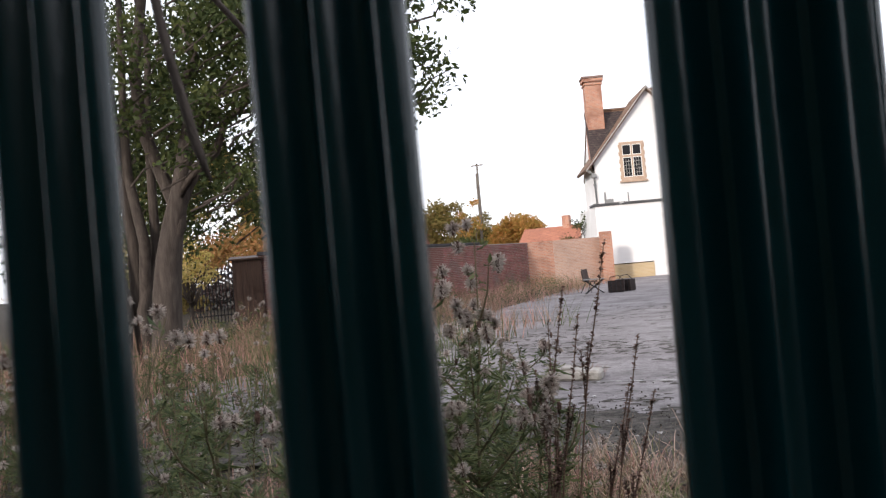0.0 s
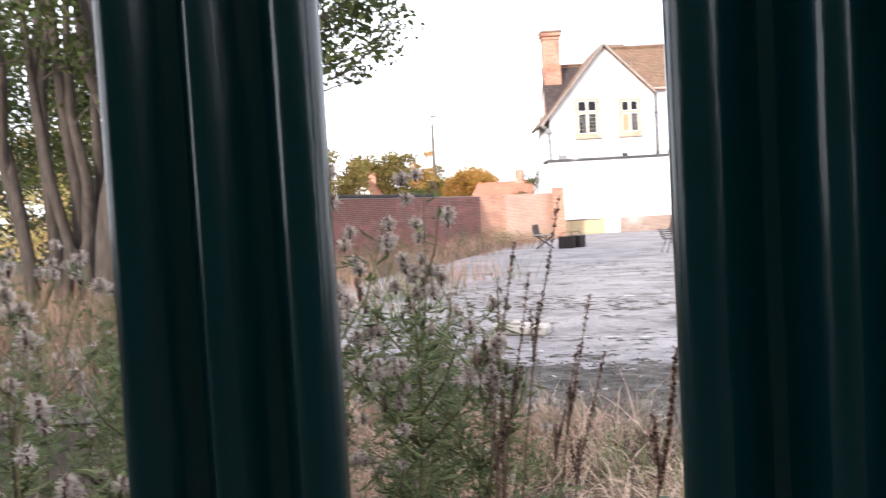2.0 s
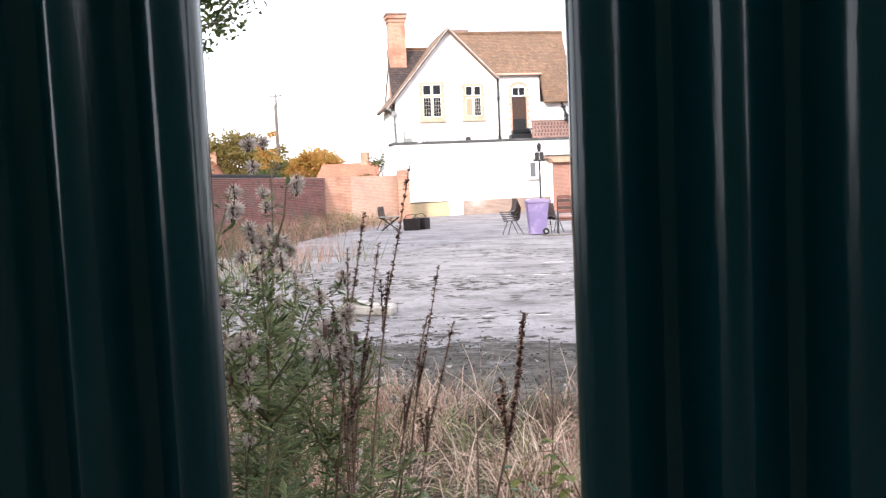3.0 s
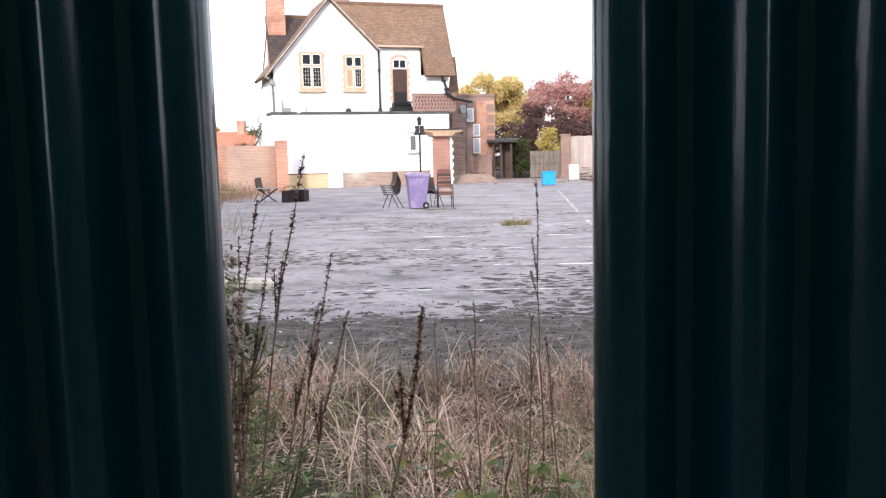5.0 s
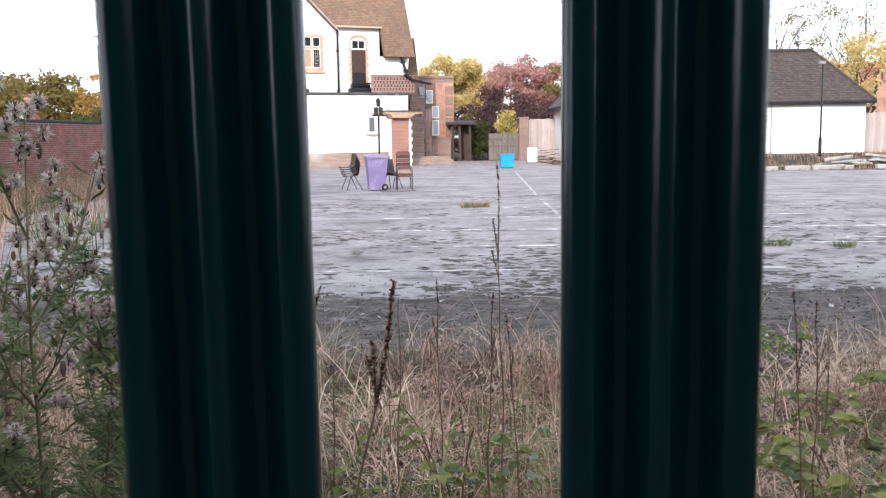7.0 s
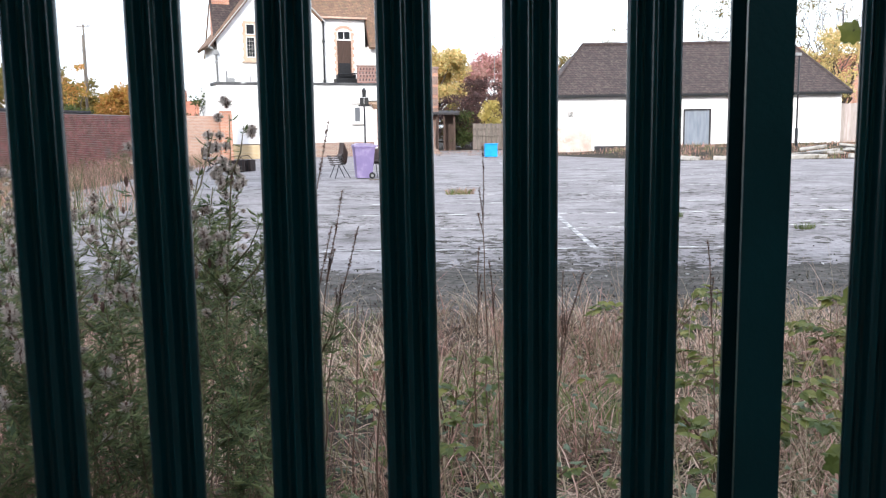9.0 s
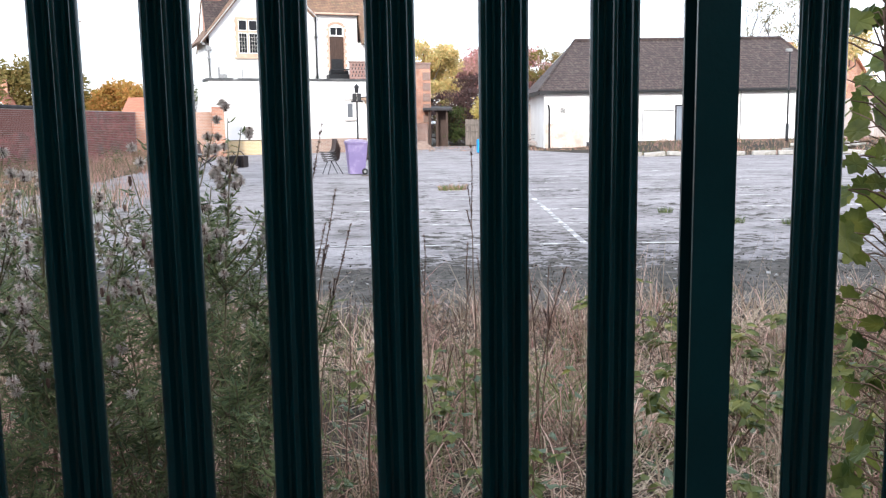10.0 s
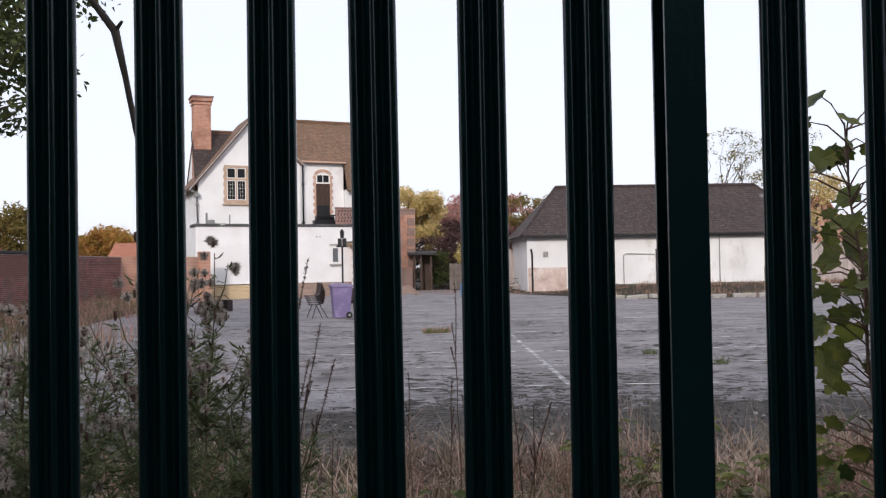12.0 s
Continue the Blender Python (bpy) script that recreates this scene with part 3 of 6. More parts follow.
roof([(11.0, 1.7, 7.5), (11.2, 1.7, 7.5), (11.75, 2.6, 4.95), (11.0, 2.6, 4.95)], 0.12, M_TILE, "brown tiled end slope")
part("wing_wall", Shape().prism([(2.7, 0.0), (9.3, 0.0), (9.3, 6.0), (5.4, 9.85), (2.7, 6.5)], 0.8, 1.2, "x"), M_RENDER, house)
part("end_wall", Shape().prism([(1.7, 4.2), (8.2, 4.2), (8.2, 5.9), (3.95, 10.5), (1.7, 6.6)], 10.35, 10.64, "x"), M_RENDER, house)
part("ridge_cap", Shape().tube([(4.6, 3.9, 10.8), (11.3, 3.9, 10.8)], 0.11, 8), M_TILE, house)
part("ridge_cap", Shape().tube([(0.75, 5.4, 10.14), (3.6, 5.4, 10.14)], 0.1, 8), M_TILE, house)
for (x0, z0), (x1, z1) in (((-0.14, 6.2), (3.6, 10.66)), ((3.6, 10.66), (6.5, 7.74))):
    d = 0.08
    part("barge_board", Shape().prism([(x0, z0 - d), (x1, z1 - d), (x1, z1), (x0, z0)], 1.12, 1.19), M_BARGE, house, "grey painted barge board")

chimney = part("chimney", Shape().box(0.62, 1.62, 4.2, 5.1, 6.0, 11.75).box(0.56, 1.68, 4.14, 5.16, 11.55, 11.66).box(0.5, 1.74, 4.08, 5.22, 11.75, 11.95, 0.02), M_BRICK_WARM, house, "tall orange brick chimney")
part("chimney_cap", Shape().box(0.46, 1.78, 4.04, 5.26, 11.955, 12.08, 0.03), M_BRICK_BROWN, chimney)
part("flashing", Shape().box(0.6, 1.7, 4.0, 4.19, 8.35, 8.5), M_GREYPIPE, chimney, "pale lead flashing")
part("chimney", Shape().box(4.6, 5.9, 6.2, 7.0, 9.5, 11.3).box(4.54, 5.96, 6.14, 7.06, 11.3, 11.42), M_BRICK_BROWN, house, "low brown ridge chimney")


def bars(x0, x1, z0, z1, y, nx, nz, w=0.012):
    s = Shape()
    for i in range(1, nx):
        x = x0 + (x1 - x0) * i / nx
        s.box(x - w / 2, x + w / 2, y - 0.012, y, z0, z1)
    for i in range(1, nz):
        z = z0 + (z1 - z0) * i / nz
        s.box(x0, x1, y - 0.013, y - 0.001, z - w / 2, z + w / 2)
    return s


def stone_window(x0, x1, z0, z1, amber):
    """A two-light mullioned window with a transom in a stone surround, proud of the wall at y 1.5."""
    e, mid = 0.15, 0.08
    zt = z0 + (z1 - z0) * 0.635
    f = Shape()
    xm = (x0 + x1) / 2
    for bx in ((x0, x0 + e, z0, z1), (x1 - e, x1, z0, z1), (x0 + e, x1 - e, z1 - e, z1), (x0 + e, x1 - e, z0, z0 + 0.2),
               (xm - mid / 2, xm + mid / 2, z0 + 0.2, z1 - e), (x0 + e, xm - mid / 2, zt - 0.06, zt + 0.06), (xm + mid / 2, x1 - e, zt - 0.06, zt + 0.06)):
        f.box(bx[0], bx[1], 1.44, 1.52, bx[2], bx[3], 0.008)
    for i in range(5):   # long and short jamb stones
        z = z0 + 0.1 + i * (z1 - z0) / 5
        f.box(x0 - 0.05, x0, 1.47, 1.5, z, z + 0.22)
        f.box(x1, x1 + 0.05, 1.47, 1.5, z, z + 0.22)
    win = part("window", f, M_STONE, house, "buff stone mullioned window surround")
    part("window_sill", Shape().box(x0 - 0.1, x1 + 0.1, 1.36, 1.52, z0 - 0.1, z0 - 0.001, 0.01), M_STONE, win)
    for k, (a, b) in enumerate(((x0 + e, xm - mid / 2), (xm + mid / 2, x1 - e))):
        for j, (c, d) in enumerate(((z0 + 0.2, zt - 0.06), (zt + 0.06, z1 - e))):
            fr = Shape()
            w = 0.036
            for bx in ((a, a + w, c, d), (b - w, b, c, d), (a + w, b - w, c, c + w), (a + w, b - w, d - w, d)):
                fr.box(bx[0], bx[1], 1.455, 1.49, bx[2], bx[3])
            part("casement", fr, M_WHITEWOOD, win, "white painted casement")
            part("pane", Shape().box(a + w, b - w, 1.478, 1.484, c + w, d - w), M_GLASS_AMBER if amber and k == 0 and j == 0 else M_GLASS, win, "dark leaded pane")
            if j == 0:
                part("glazing_grid", bars(a + w, b - w, c + w, d - w, 1.478, 3, 5, 0.016), M_LEAD, win)


stone_window(1.86, 3.23, 5.45, 7.64, False)
stone_window(4.36, 5.58, 5.45, 7.52, True)


def brick_surround(x0, x1, z0, z1, y, material, parent, name, label, arch=True):
    """Toothed brick jambs, each block a piece, and a segmental arch of single voussoirs where wanted."""
    n = int((z1 - z0) / 0.2)
    step = (z1 - z0) / n
    top = part(name, Shape().box(x0 - 0.1, x0, y - 0.045, y + 0.05, z0, z1).box(x1, x1 + 0.1, y - 0.045, y + 0.05, z0, z1), material, parent, label)
    for i in range(n):
        for xa, xb in (((x0 - 0.19, x0 - 0.001), (x1 + 0.001, x1 + 0.19)) if i % 2 else ((x0 - 0.11, x0 - 0.001), (x1 + 0.001, x1 + 0.11))):
            part("brick", Shape().box(xa, xb, y - 0.055, y - 0.046, z0 + i * step, z0 + (i + 1) * step - 0.012), material, top)
    xm, r = (x0 + x1) / 2, (x1 - x0) * 0.62
    zc = z1 - math.sqrt(max(r * r - ((x1 - x0) / 2) ** 2, 0))
    a0 = math.acos((x1 - xm) / r)
    for i in range(11 if arch else 0):
        w0, w1 = a0 + (math.pi - 2 * a0) * i / 11 + 0.01, a0 + (math.pi - 2 * a0) * (i + 1) / 11 - 0.01
        part("voussoir", Shape().prism([(xm + q * math.cos(w), zc + q * math.sin(w)) for q, w in ((r, w0), (r + 0.17, w0), (r + 0.17, w1), (r, w1))], y - 0.055, y + 0.06), material, top)
    return top


brick_surround(7.3, 8.16, 4.75, 7.2, 1.62, M_BRICK_PALE, house, "door_surround", "buff brick toothed door surround with an arch")
door = part("door", Shape().box(7.3, 8.16, 1.6, 1.66, 4.75, 6.72).box(7.44, 7.66, 1.575, 1.6, 5.6, 6.5, 0.01).box(7.8, 8.02, 1.575, 1.6, 5.6, 6.5, 0.01).box(7.44, 8.02, 1.575, 1.6, 4.86, 5.4, 0.01), M_DOORWOOD, house, "dark brown panelled door")
part("kick_panel", Shape().box(7.38, 8.08, 1.56, 1.574, 4.8, 5.42, 0.004), M_BLACK, door, "blue-black lower door panel")
fan = Shape()
for bx in ((7.3, 7.37, 6.72, 7.3), (8.09, 8.16, 6.72, 7.3), (7.37, 8.09, 6.72, 6.8), (7.37, 8.09, 7.22, 7.3)):
    fan.box(bx[0], bx[1], 1.575, 1.62, bx[2], bx[3])
part("fanlight_frame", fan, M_WHITEWOOD, house)
part("fanlight", Shape().box(7.37, 8.09, 1.6, 1.61, 6.8, 7.22), M_GLASS, house, "dark arched fanlight pane")
part("glazing_grid", bars(7.37, 8.09, 6.8, 7.22, 1.6, 2, 1, 0.04), M_WHITEWOOD, house)
part("landing", Shape().box(7.05, 8.5, 1.0, 1.6, 4.22, 4.5, 0.02).box(7.2, 8.3, 1.25, 1.61, 4.5, 4.74), M_BLACK, house, "black landing under the upper door")
part("handrail", Shape().tube([(7.1, 0.9, 4.75), (8.5, 0.9, 4.78), (9.3, 0.8, 4.3)], 0.05, 6), M_BLACK, house)
parapet = part("parapet", Shape().box(8.1, 10.66, 0.25, 0.42, 4.2, 5.15), M_BRICK_PARAPET, house, "red-brown brick parapet with dark blocks for slot shade")
# dark blocks on the closed face stand for the shade inside the slots
for k in range(4):
    for i in range(13):
        part("slot_shade", Shape().box(8.2 + i * 0.19 + 0.05 * (k % 2), 8.26 + i * 0.19 + 0.05 * (k % 2), 0.238, 0.249, 4.34 + k * 0.2, 4.46 + k * 0.2), M_COPING, parapet)
part("coping", Shape().box(8.06, 10.7, 0.2, 0.47, 5.152, 5.22, 0.01), M_BRICK_BROWN, parapet)
part("gutter", Shape().tube([(6.2, 1.28, 7.97), (9.08, 1.28, 7.97)], 0.06, 8), M_BRICK_PALE, house, "rusty brown eaves gutter")
for pts, r, mm in (([(6.45, 1.42, 7.9), (6.45, 1.42, 4.25)], 0.05, M_BLACK), ([(-0.1, 1.2, 6.2), (0.3, 1.4, 5.95), (0.34, 1.42, 4.25)], 0.05, M_GREYPIPE),
                   ([(10.1, 0.9, 6.25), (10.1, 0.12, 5.45), (10.1, 0.1, 5.2), (10.55, 0.05, 4.92), (11.5, -0.02, 4.72)], 0.08, M_BLACK)):
    pipe = part("downpipe", Shape().tube(pts, r, 8), mm, house, "cast iron downpipe", smooth=True)
    for p, q in zip(pts, pts[1:]):
        for k in (0.35, 0.97):
            c = Vector(p).lerp(Vector(q), k)
            part("collar", Shape().box(c.x - r * 1.5, c.x + r * 1.5, c.y - r * 1.5, c.y + r * 1.5, c.z - 0.06, c.z + 0.06, 0.01), mm, pipe)
part("hopper", Shape().box(0.16, 0.44, 1.25, 1.49, 5.75, 6.0, 0.02), M_GREYPIPE, house)
lowwin = part("window", Shape().box(7.73, 8.15, -0.03, 0.05, 1.95, 2.0).box(7.73, 8.15, -0.03, 0.05, 2.8, 2.85).box(7.73, 7.78, -0.03, 0.05, 2.0, 2.8).box(8.1, 8.15, -0.03, 0.05, 2.0, 2.8), M_WHITEWOOD, house, "small white window")
part("pane", Shape().box(7.78, 8.1, -0.012, -0.004, 2.0, 2.8), M_GLASS_DULL, lowwin)
part("window_sill", Shape().box(7.6, 8.28, -0.14, 0.02, 1.78, 1.88, 0.01), M_CONCRETE, lowwin)
part("lintel", Shape().box(7.6, 8.28, -0.05, 0.02, 2.95, 3.05), M_CONCRETE, lowwin)
for x in (6.8, 7.0):
    part("wall_lamp", Shape().box(x, x + 0.06, -0.08, -0.001, 3.45, 3.5), M_GREYPIPE, house)
porch = part("porch", Shape().box(8.95, 9.98, -0.5, -0.002, -0.05, 2.75), M_BRICK_INFILL, house, "bricked-up red porch opening")
brick_surround(8.93, 10.0, 0.0, 2.7, -0.5, M_WHITEWOOD, house, "porch_jamb", "white painted toothed porch jambs", False)
part("canopy", Shape().prism([(8.9, 2.75), (10.02, 2.75), (10.2, 2.95), (10.7, 3.0), (10.7, 3.12), (8.55, 3.12), (8.55, 3.0), (8.8, 2.95)], -0.9, -0.001), M_CANOPY, porch, "buff stone flat porch canopy")
part("canopy_lead", Shape().box(8.5, 10.9, -1.0, -0.002, 3.122, 3.17), M_FELT, porch)
# things left on the flat roof
part("roof_seat", Shape().box(0.75, 1.15, 0.6, 0.95, 4.22, 4.45, 0.02).box(0.7, 0.76, 0.6, 0.95, 4.22, 4.85, 0.015).box(1.15, 1.8, 0.7, 0.8, 4.21, 4.26), M_GREYPIPE, house, "broken pale plastic seat on the flat roof")
part("roof_vent", Shape().tube([(4.35, 0.5, 4.2), (4.35, 0.5, 4.36), (4.35, 0.5, 4.42)], [0.16, 0.16, 0.06], 10), M_COPING, house)
part("vent_pipe", Shape().tube([(2.0, 0.7, 4.2), (2.0, 0.7, 4.75)], 0.035, 6), M_GREYPIPE, house)

# steps up beside the house and the brick annex
for i in range(5):
    part("entrance_step", Shape().box(9.9, 13.4, 0.4 + 0.36 * i, 2.3, -0.05, 0.10 * (i + 1) - 0.02, 0.01), M_STEP, house, "worn concrete step")
for i in range(22):
    u, v, z = 10.96 + 0.1 * i, 2.3 + 0.25 * i, 0.5 + 0.18 * (i + 1)
    st = part("step", Shape().box(u, u + 1.0, v, v + 0.30, -0.05 if i < 2 else z - 0.5, z - 0.05), M_BRICK_BROWN, house)
    part("nosing", Shape().box(u, u + 1.0, v - 0.012, v + 0.28, z - 0.048, z, 0.008), M_STEP, st, "worn concrete step edge")
part("stair_rail", Shape().tube([(12.02, 2.3, 0.5), (12.02, 2.3, 1.5), (14.0, 7.3, 5.1), (14.0, 7.3, 4.2)], 0.035, 6), M_BLACK, house, "black iron stair handrail")
annex = part("annex", Shape().box(13.0, 16.3, 8.0, 13.0, -0.05, 5.6).box(12.95, 16.36, 7.95, 13.05, 5.602, 5.75, 0.02), M_BRICK_BROWN, house, "brown brick annex with orange brick bands")
part("brick_band", Shape().box(14.95, 16.28, 7.93, 7.999, 1.5, 5.3), M_BRICK_WARM, annex, "orange brick facing")
for i in range(5):
    part("panel", Shape().box(15.68, 16.22, 7.885, 7.929, 1.66 + 0.72 * i, 2.2 + 0.72 * i), M_BRICK_BROWN, annex)
for x0, z0, z1 in ((14.22, 3.9, 4.8), (14.66, 2.9, 3.75), (14.66, 1.75, 2.8)):
    w = part("window", Shape().box(x0, x0 + 0.5, 7.86, 7.92, z0, z0 + 0.07).box(x0, x0 + 0.5, 7.86, 7.92, z1 - 0.07, z1).box(x0, x0 + 0.08, 7.86, 7.92, z0 + 0.07, z1 - 0.07).box(x0 + 0.42, x0 + 0.5, 7.86, 7.92, z0 + 0.07, z1 - 0.07), M_WHITEWOOD, annex, "white framed window")
    part("pane", Shape().box(x0 + 0.08, x0 + 0.42, 7.89, 7.9, z0 + 0.07, z1 - 0.07), M_GLASS_SKY, w)
part("lean_to_roof", Shape().slab([(13.75, 7.4, 4.15), (14.2, 7.4, 4.15), (14.2, 7.99, 5.0), (13.75, 7.99, 5.0)], 0.08), M_GREYPIPE, annex, "grey lead lean-to roof")
part("stair_pier", Shape().box(13.05, 13.75, 5.6, 6.4, -0.05, 3.35).box(13.0, 13.8, 5.55, 6.45, 3.352, 3.45), M_BRICK_BROWN, house, "brown brick pier at the stair")
part("low_wall", Shape().box(13.75, 15.6, 6.9, 7.2, -0.05, 1.6), M_BRICK_BROWN, house)


# ---- the long white outbuilding ----
barn = thing("outbuilding", pose(0, 0, 0), "long low white outbuilding with a dark hipped tile roof", "outbuilding")
BX0, BX1, BY0, BY1, BE = 7.32, 24.9, 53.0, 61.0, 3.45
for bx in ((BX0, 15.3, BY0, BY1, -0.05, BE), (17.0, BX1, BY0, BY1, -0.05, BE), (15.3, 17.0, BY0, BY1, 2.5, BE), (15.3, 17.0, BY0 + 0.3, BY1, -0.05, 2.5)):
    part("wall", Shape().box(*bx), M_SHEDWALL, barn)
part("bare_render", Shape().box(BX0 + 0.05, 9.75, BY0 - 0.02, BY0 - 0.001, -0.05, 1.45), M_PINK, barn, "bare pinkish render patch")
part("plinth", Shape().box(9.9, 15.3, BY0 - 0.06, BY0 - 0.001, -0.05, 0.34).box(17.0, BX1, BY0 - 0.06, BY0 - 0.001, -0.05, 0.36), M_COPING, barn, "dark plinth")
RZ, RX0, RX1, RY = 6.72, 9.8, 23.2, 57.0
e0, e1, f0, f1, ez = BX0 - 0.35, BX1 + 0.4, BY0 - 0.4, BY1 + 0.4, BE - 0.02
for cs in ([(e0, f0, ez), (e1, f0, ez), (RX1, RY, RZ), (RX0, RY, RZ)], [(e0, f1, ez), (e1, f1, ez), (RX1, RY, RZ), (RX0, RY, RZ)]):
    part("roof_slope", Shape().slab(cs, 0.14), M_TILE_DARK, barn, "dark brown tiled roof slope")
for cs in ([(e0, f0, ez), (e0, f1, ez), (RX0, RY, RZ)], [(e1, f0, ez), (e1, f1, ez), (RX1, RY, RZ)]):
    part("roof_slope", Shape().slab(cs, 0.14), M_TILE_DARK, barn)
part("ridge_cap", Shape().tube([(RX0, RY, RZ + 0.02), (RX1, RY, RZ + 0.02)], 0.12, 8), M_TILE_DARK, barn)
for a, b in (((e0, f0, ez), (RX0, RY, RZ)), ((e1, f0, ez), (RX1, RY, RZ))):
    part("hip_cap", Shape().tube([a, b], 0.09, 6), M_TILE_DARK, barn)
part("fascia", Shape().box(e0, e1, f0 - 0.08, f0 + 0.0, ez - 0.17, ez - 0.02, 0.02), M_BLACK, barn, "black fascia and gutter")
part("fascia", Shape().box(e0 - 0.03, e0 + 0.03, f0, f1, ez - 0.24, ez - 0.03), M_BLACK, barn)
bdoor = part("door", Shape().box(15.32, 16.98, BY0 + 0.08, BY0 + 0.14, 0.25, 2.48).box(16.14, 16.17, BY0 + 0.07, BY0 + 0.08, 0.25, 2.48), M_GREYDOOR, barn, "blue-grey double door")
part("door_frame", Shape().box(15.3, 15.4, BY0 + 0.0, BY0 + 0.07, 0.2, 2.5).box(16.9, 17.0, BY0 + 0.0, BY0 + 0.07, 0.2, 2.5).box(15.4, 16.9, BY0 + 0.0, BY0 + 0.07, 2.42, 2.5), M_COPING, barn)
vent = part("vent", Shape().box(8.3, 8.62, BY0 - 0.03, BY0 - 0.001, 2.08, 2.12).box(8.3, 8.62, BY0 - 0.03, BY0 - 0.001, 2.38, 2.42).box(8.3, 8.34, BY0 - 0.03, BY0 - 0.001, 2.12, 2.38).box(8.58, 8.62, BY0 - 0.03, BY0 - 0.001, 2.12, 2.38), M_CONCRETE, barn, "small square wall vent")
for i in range(5):
    part("slat", Shape().box(8.34, 8.58, BY0 - 0.02, BY0 - 0.001, 2.13 + 0.05 * i, 2.155 + 0.05 * i), M_COPING, vent)
part("conduit", Shape().tube([(13.3, BY0 - 0.04, 0.35), (13.3, BY0 - 0.04, 2.1), (13.45, BY0 - 0.04, 2.22), (15.25, BY0 - 0.04, 2.16)], 0.028, 6), M_GREYPIPE, barn)
part("downpipe", Shape().tube([(7.55, BY0 - 0.08, 2.6), (7.62, BY0 - 0.08, 2.3), (7.62, BY0 - 0.08, -0.05)], 0.06, 6), M_BLACK, barn)
part("downpipe", Shape().tube([(19.3, BY0 - 0.06, 3.3), (19.3, BY0 - 0.06, 0.1)], 0.03, 6), M_GREYPIPE, barn)

# lamp post in front of the outbuilding
lamp2 = thing("lamp_post", pose(19.6, 46.6, 0.2), "thin dark pole with a small floodlight", "lamp post")
part("pole", Shape().tube([(0, 0, -0.3), (0, 0, 5.0)], 0.045, 8), M_BLACK, lamp2, smooth=True)
part("base_sleeve", Shape().tube([(0, 0, -0.3), (0, 0, 1.1)], 0.085, 8), M_BLACK, lamp2, smooth=True)
part("floodlight", Shape().box(-0.22, 0.1, -0.1, 0.08, 4.9, 5.06, 0.02), M_GREYPIPE, lamp2)


# ---- gate, fences and shelter at the back ----
def board_fence(name, x0, x1, y, z0, z1, material, label, n, rails=True):
    f = thing(name, pose(x0, y, 0), label, "fence")
    w = (x1 - x0) / n
    rng = random.Random(int(x0 * 10))
    for i in range(n):
        dz = rng.uniform(-0.03, 0.03)
        part("board", Shape().box(i * w + 0.003, (i + 1) * w - 0.003, -0.012 - 0.006 * (i % 2), 0.012, z0, z1 + dz), material, f)
    if rails:
        for z in (z0 + 0.25, z1 - 0.3):
            part("rail", Shape().box(0, x1 - x0, 0.013, 0.06, z - 0.04, z + 0.04), M_FENCEWOOD, f)
    for x in (0.0, x1 - x0):
        part("fence_post", Shape().box(x - 0.05, x + 0.05, 0.061, 0.16, -0.05, z1 + 0.02), M_FENCEWOOD, f)
    return f


gate = board_fence("wooden_gate", 2.9, 4.85, 60.0, 0.06, 1.82, M_FENCEWOOD, "grey weathered wooden board gate", 12)
part("top_rail", Shape().box(-0.03, 1.98, -0.06, -0.013, 1.4, 1.5).box(-0.03, 1.98, -0.06, -0.013, 0.95, 1.03), M_FENCEWOOD, gate)
solid("brick_pier", Shape().box(4.9, 5.52, 59.8, 60.4, -0.05, 2.8).box(4.85, 5.57, 59.75, 60.45, 2.802, 2.9, 0.02), M_BRICK_BROWN, "brown brick gate pier", "pier", kind="structure")
board_fence("board_fence", 5.54, 8.2, 60.1, 0.1, 2.75, M_FENCEPALE, "tall pale pinkish close-board fence", 20)
board_fence("board_fence", 25.0, 33.5, 54.2, 0.1, 2.75, M_FENCEPALE, "tall pale pinkish close-board fence", 48)
hut = thing("shelter", pose(0.35, 60.5, 0), "dark open timber shelter", "shelter")
for x in (0.05, 0.55, 1.25):
    part("shelter_post", Shape().box(x - 0.07, x + 0.07, -0.07, 0.07, -0.05, 2.6), M_DOORWOOD, hut)
part("shelter_roof", Shape().slab([(-0.4, -0.4, 2.62), (1.6, -0.4, 2.58), (1.6, 3.2, 2.8), (-0.4, 3.2, 2.85)], 0.14), M_COPING, hut)
part("back_panel", Shape().box(0.5, 1.3, 1.2, 1.26, -0.05, 2.5), M_DOORWOOD, hut)


pile = thing("board_pile", pose(6.4, 57.6, 0.0), "pile of broken grey and brown boards against the fence", "timber pile")
rng = random.Random(77)
for i in range(16):
    z = 0.03 + 0.045 * i
    part("board", Shape().box(-rng.uniform(0.4, 0.95), rng.uniform(0.4, 0.95), -0.06, 0.06, -0.012, 0.012), M_FENCEPALE if i % 3 else M_DOORWOOD, pile, m=pose(rng.gauss(0, 0.2), rng.gauss(0, 0.15), z, rng.uniform(-8, 8), rng.uniform(-9, 9), rng.uniform(-25, 25)))


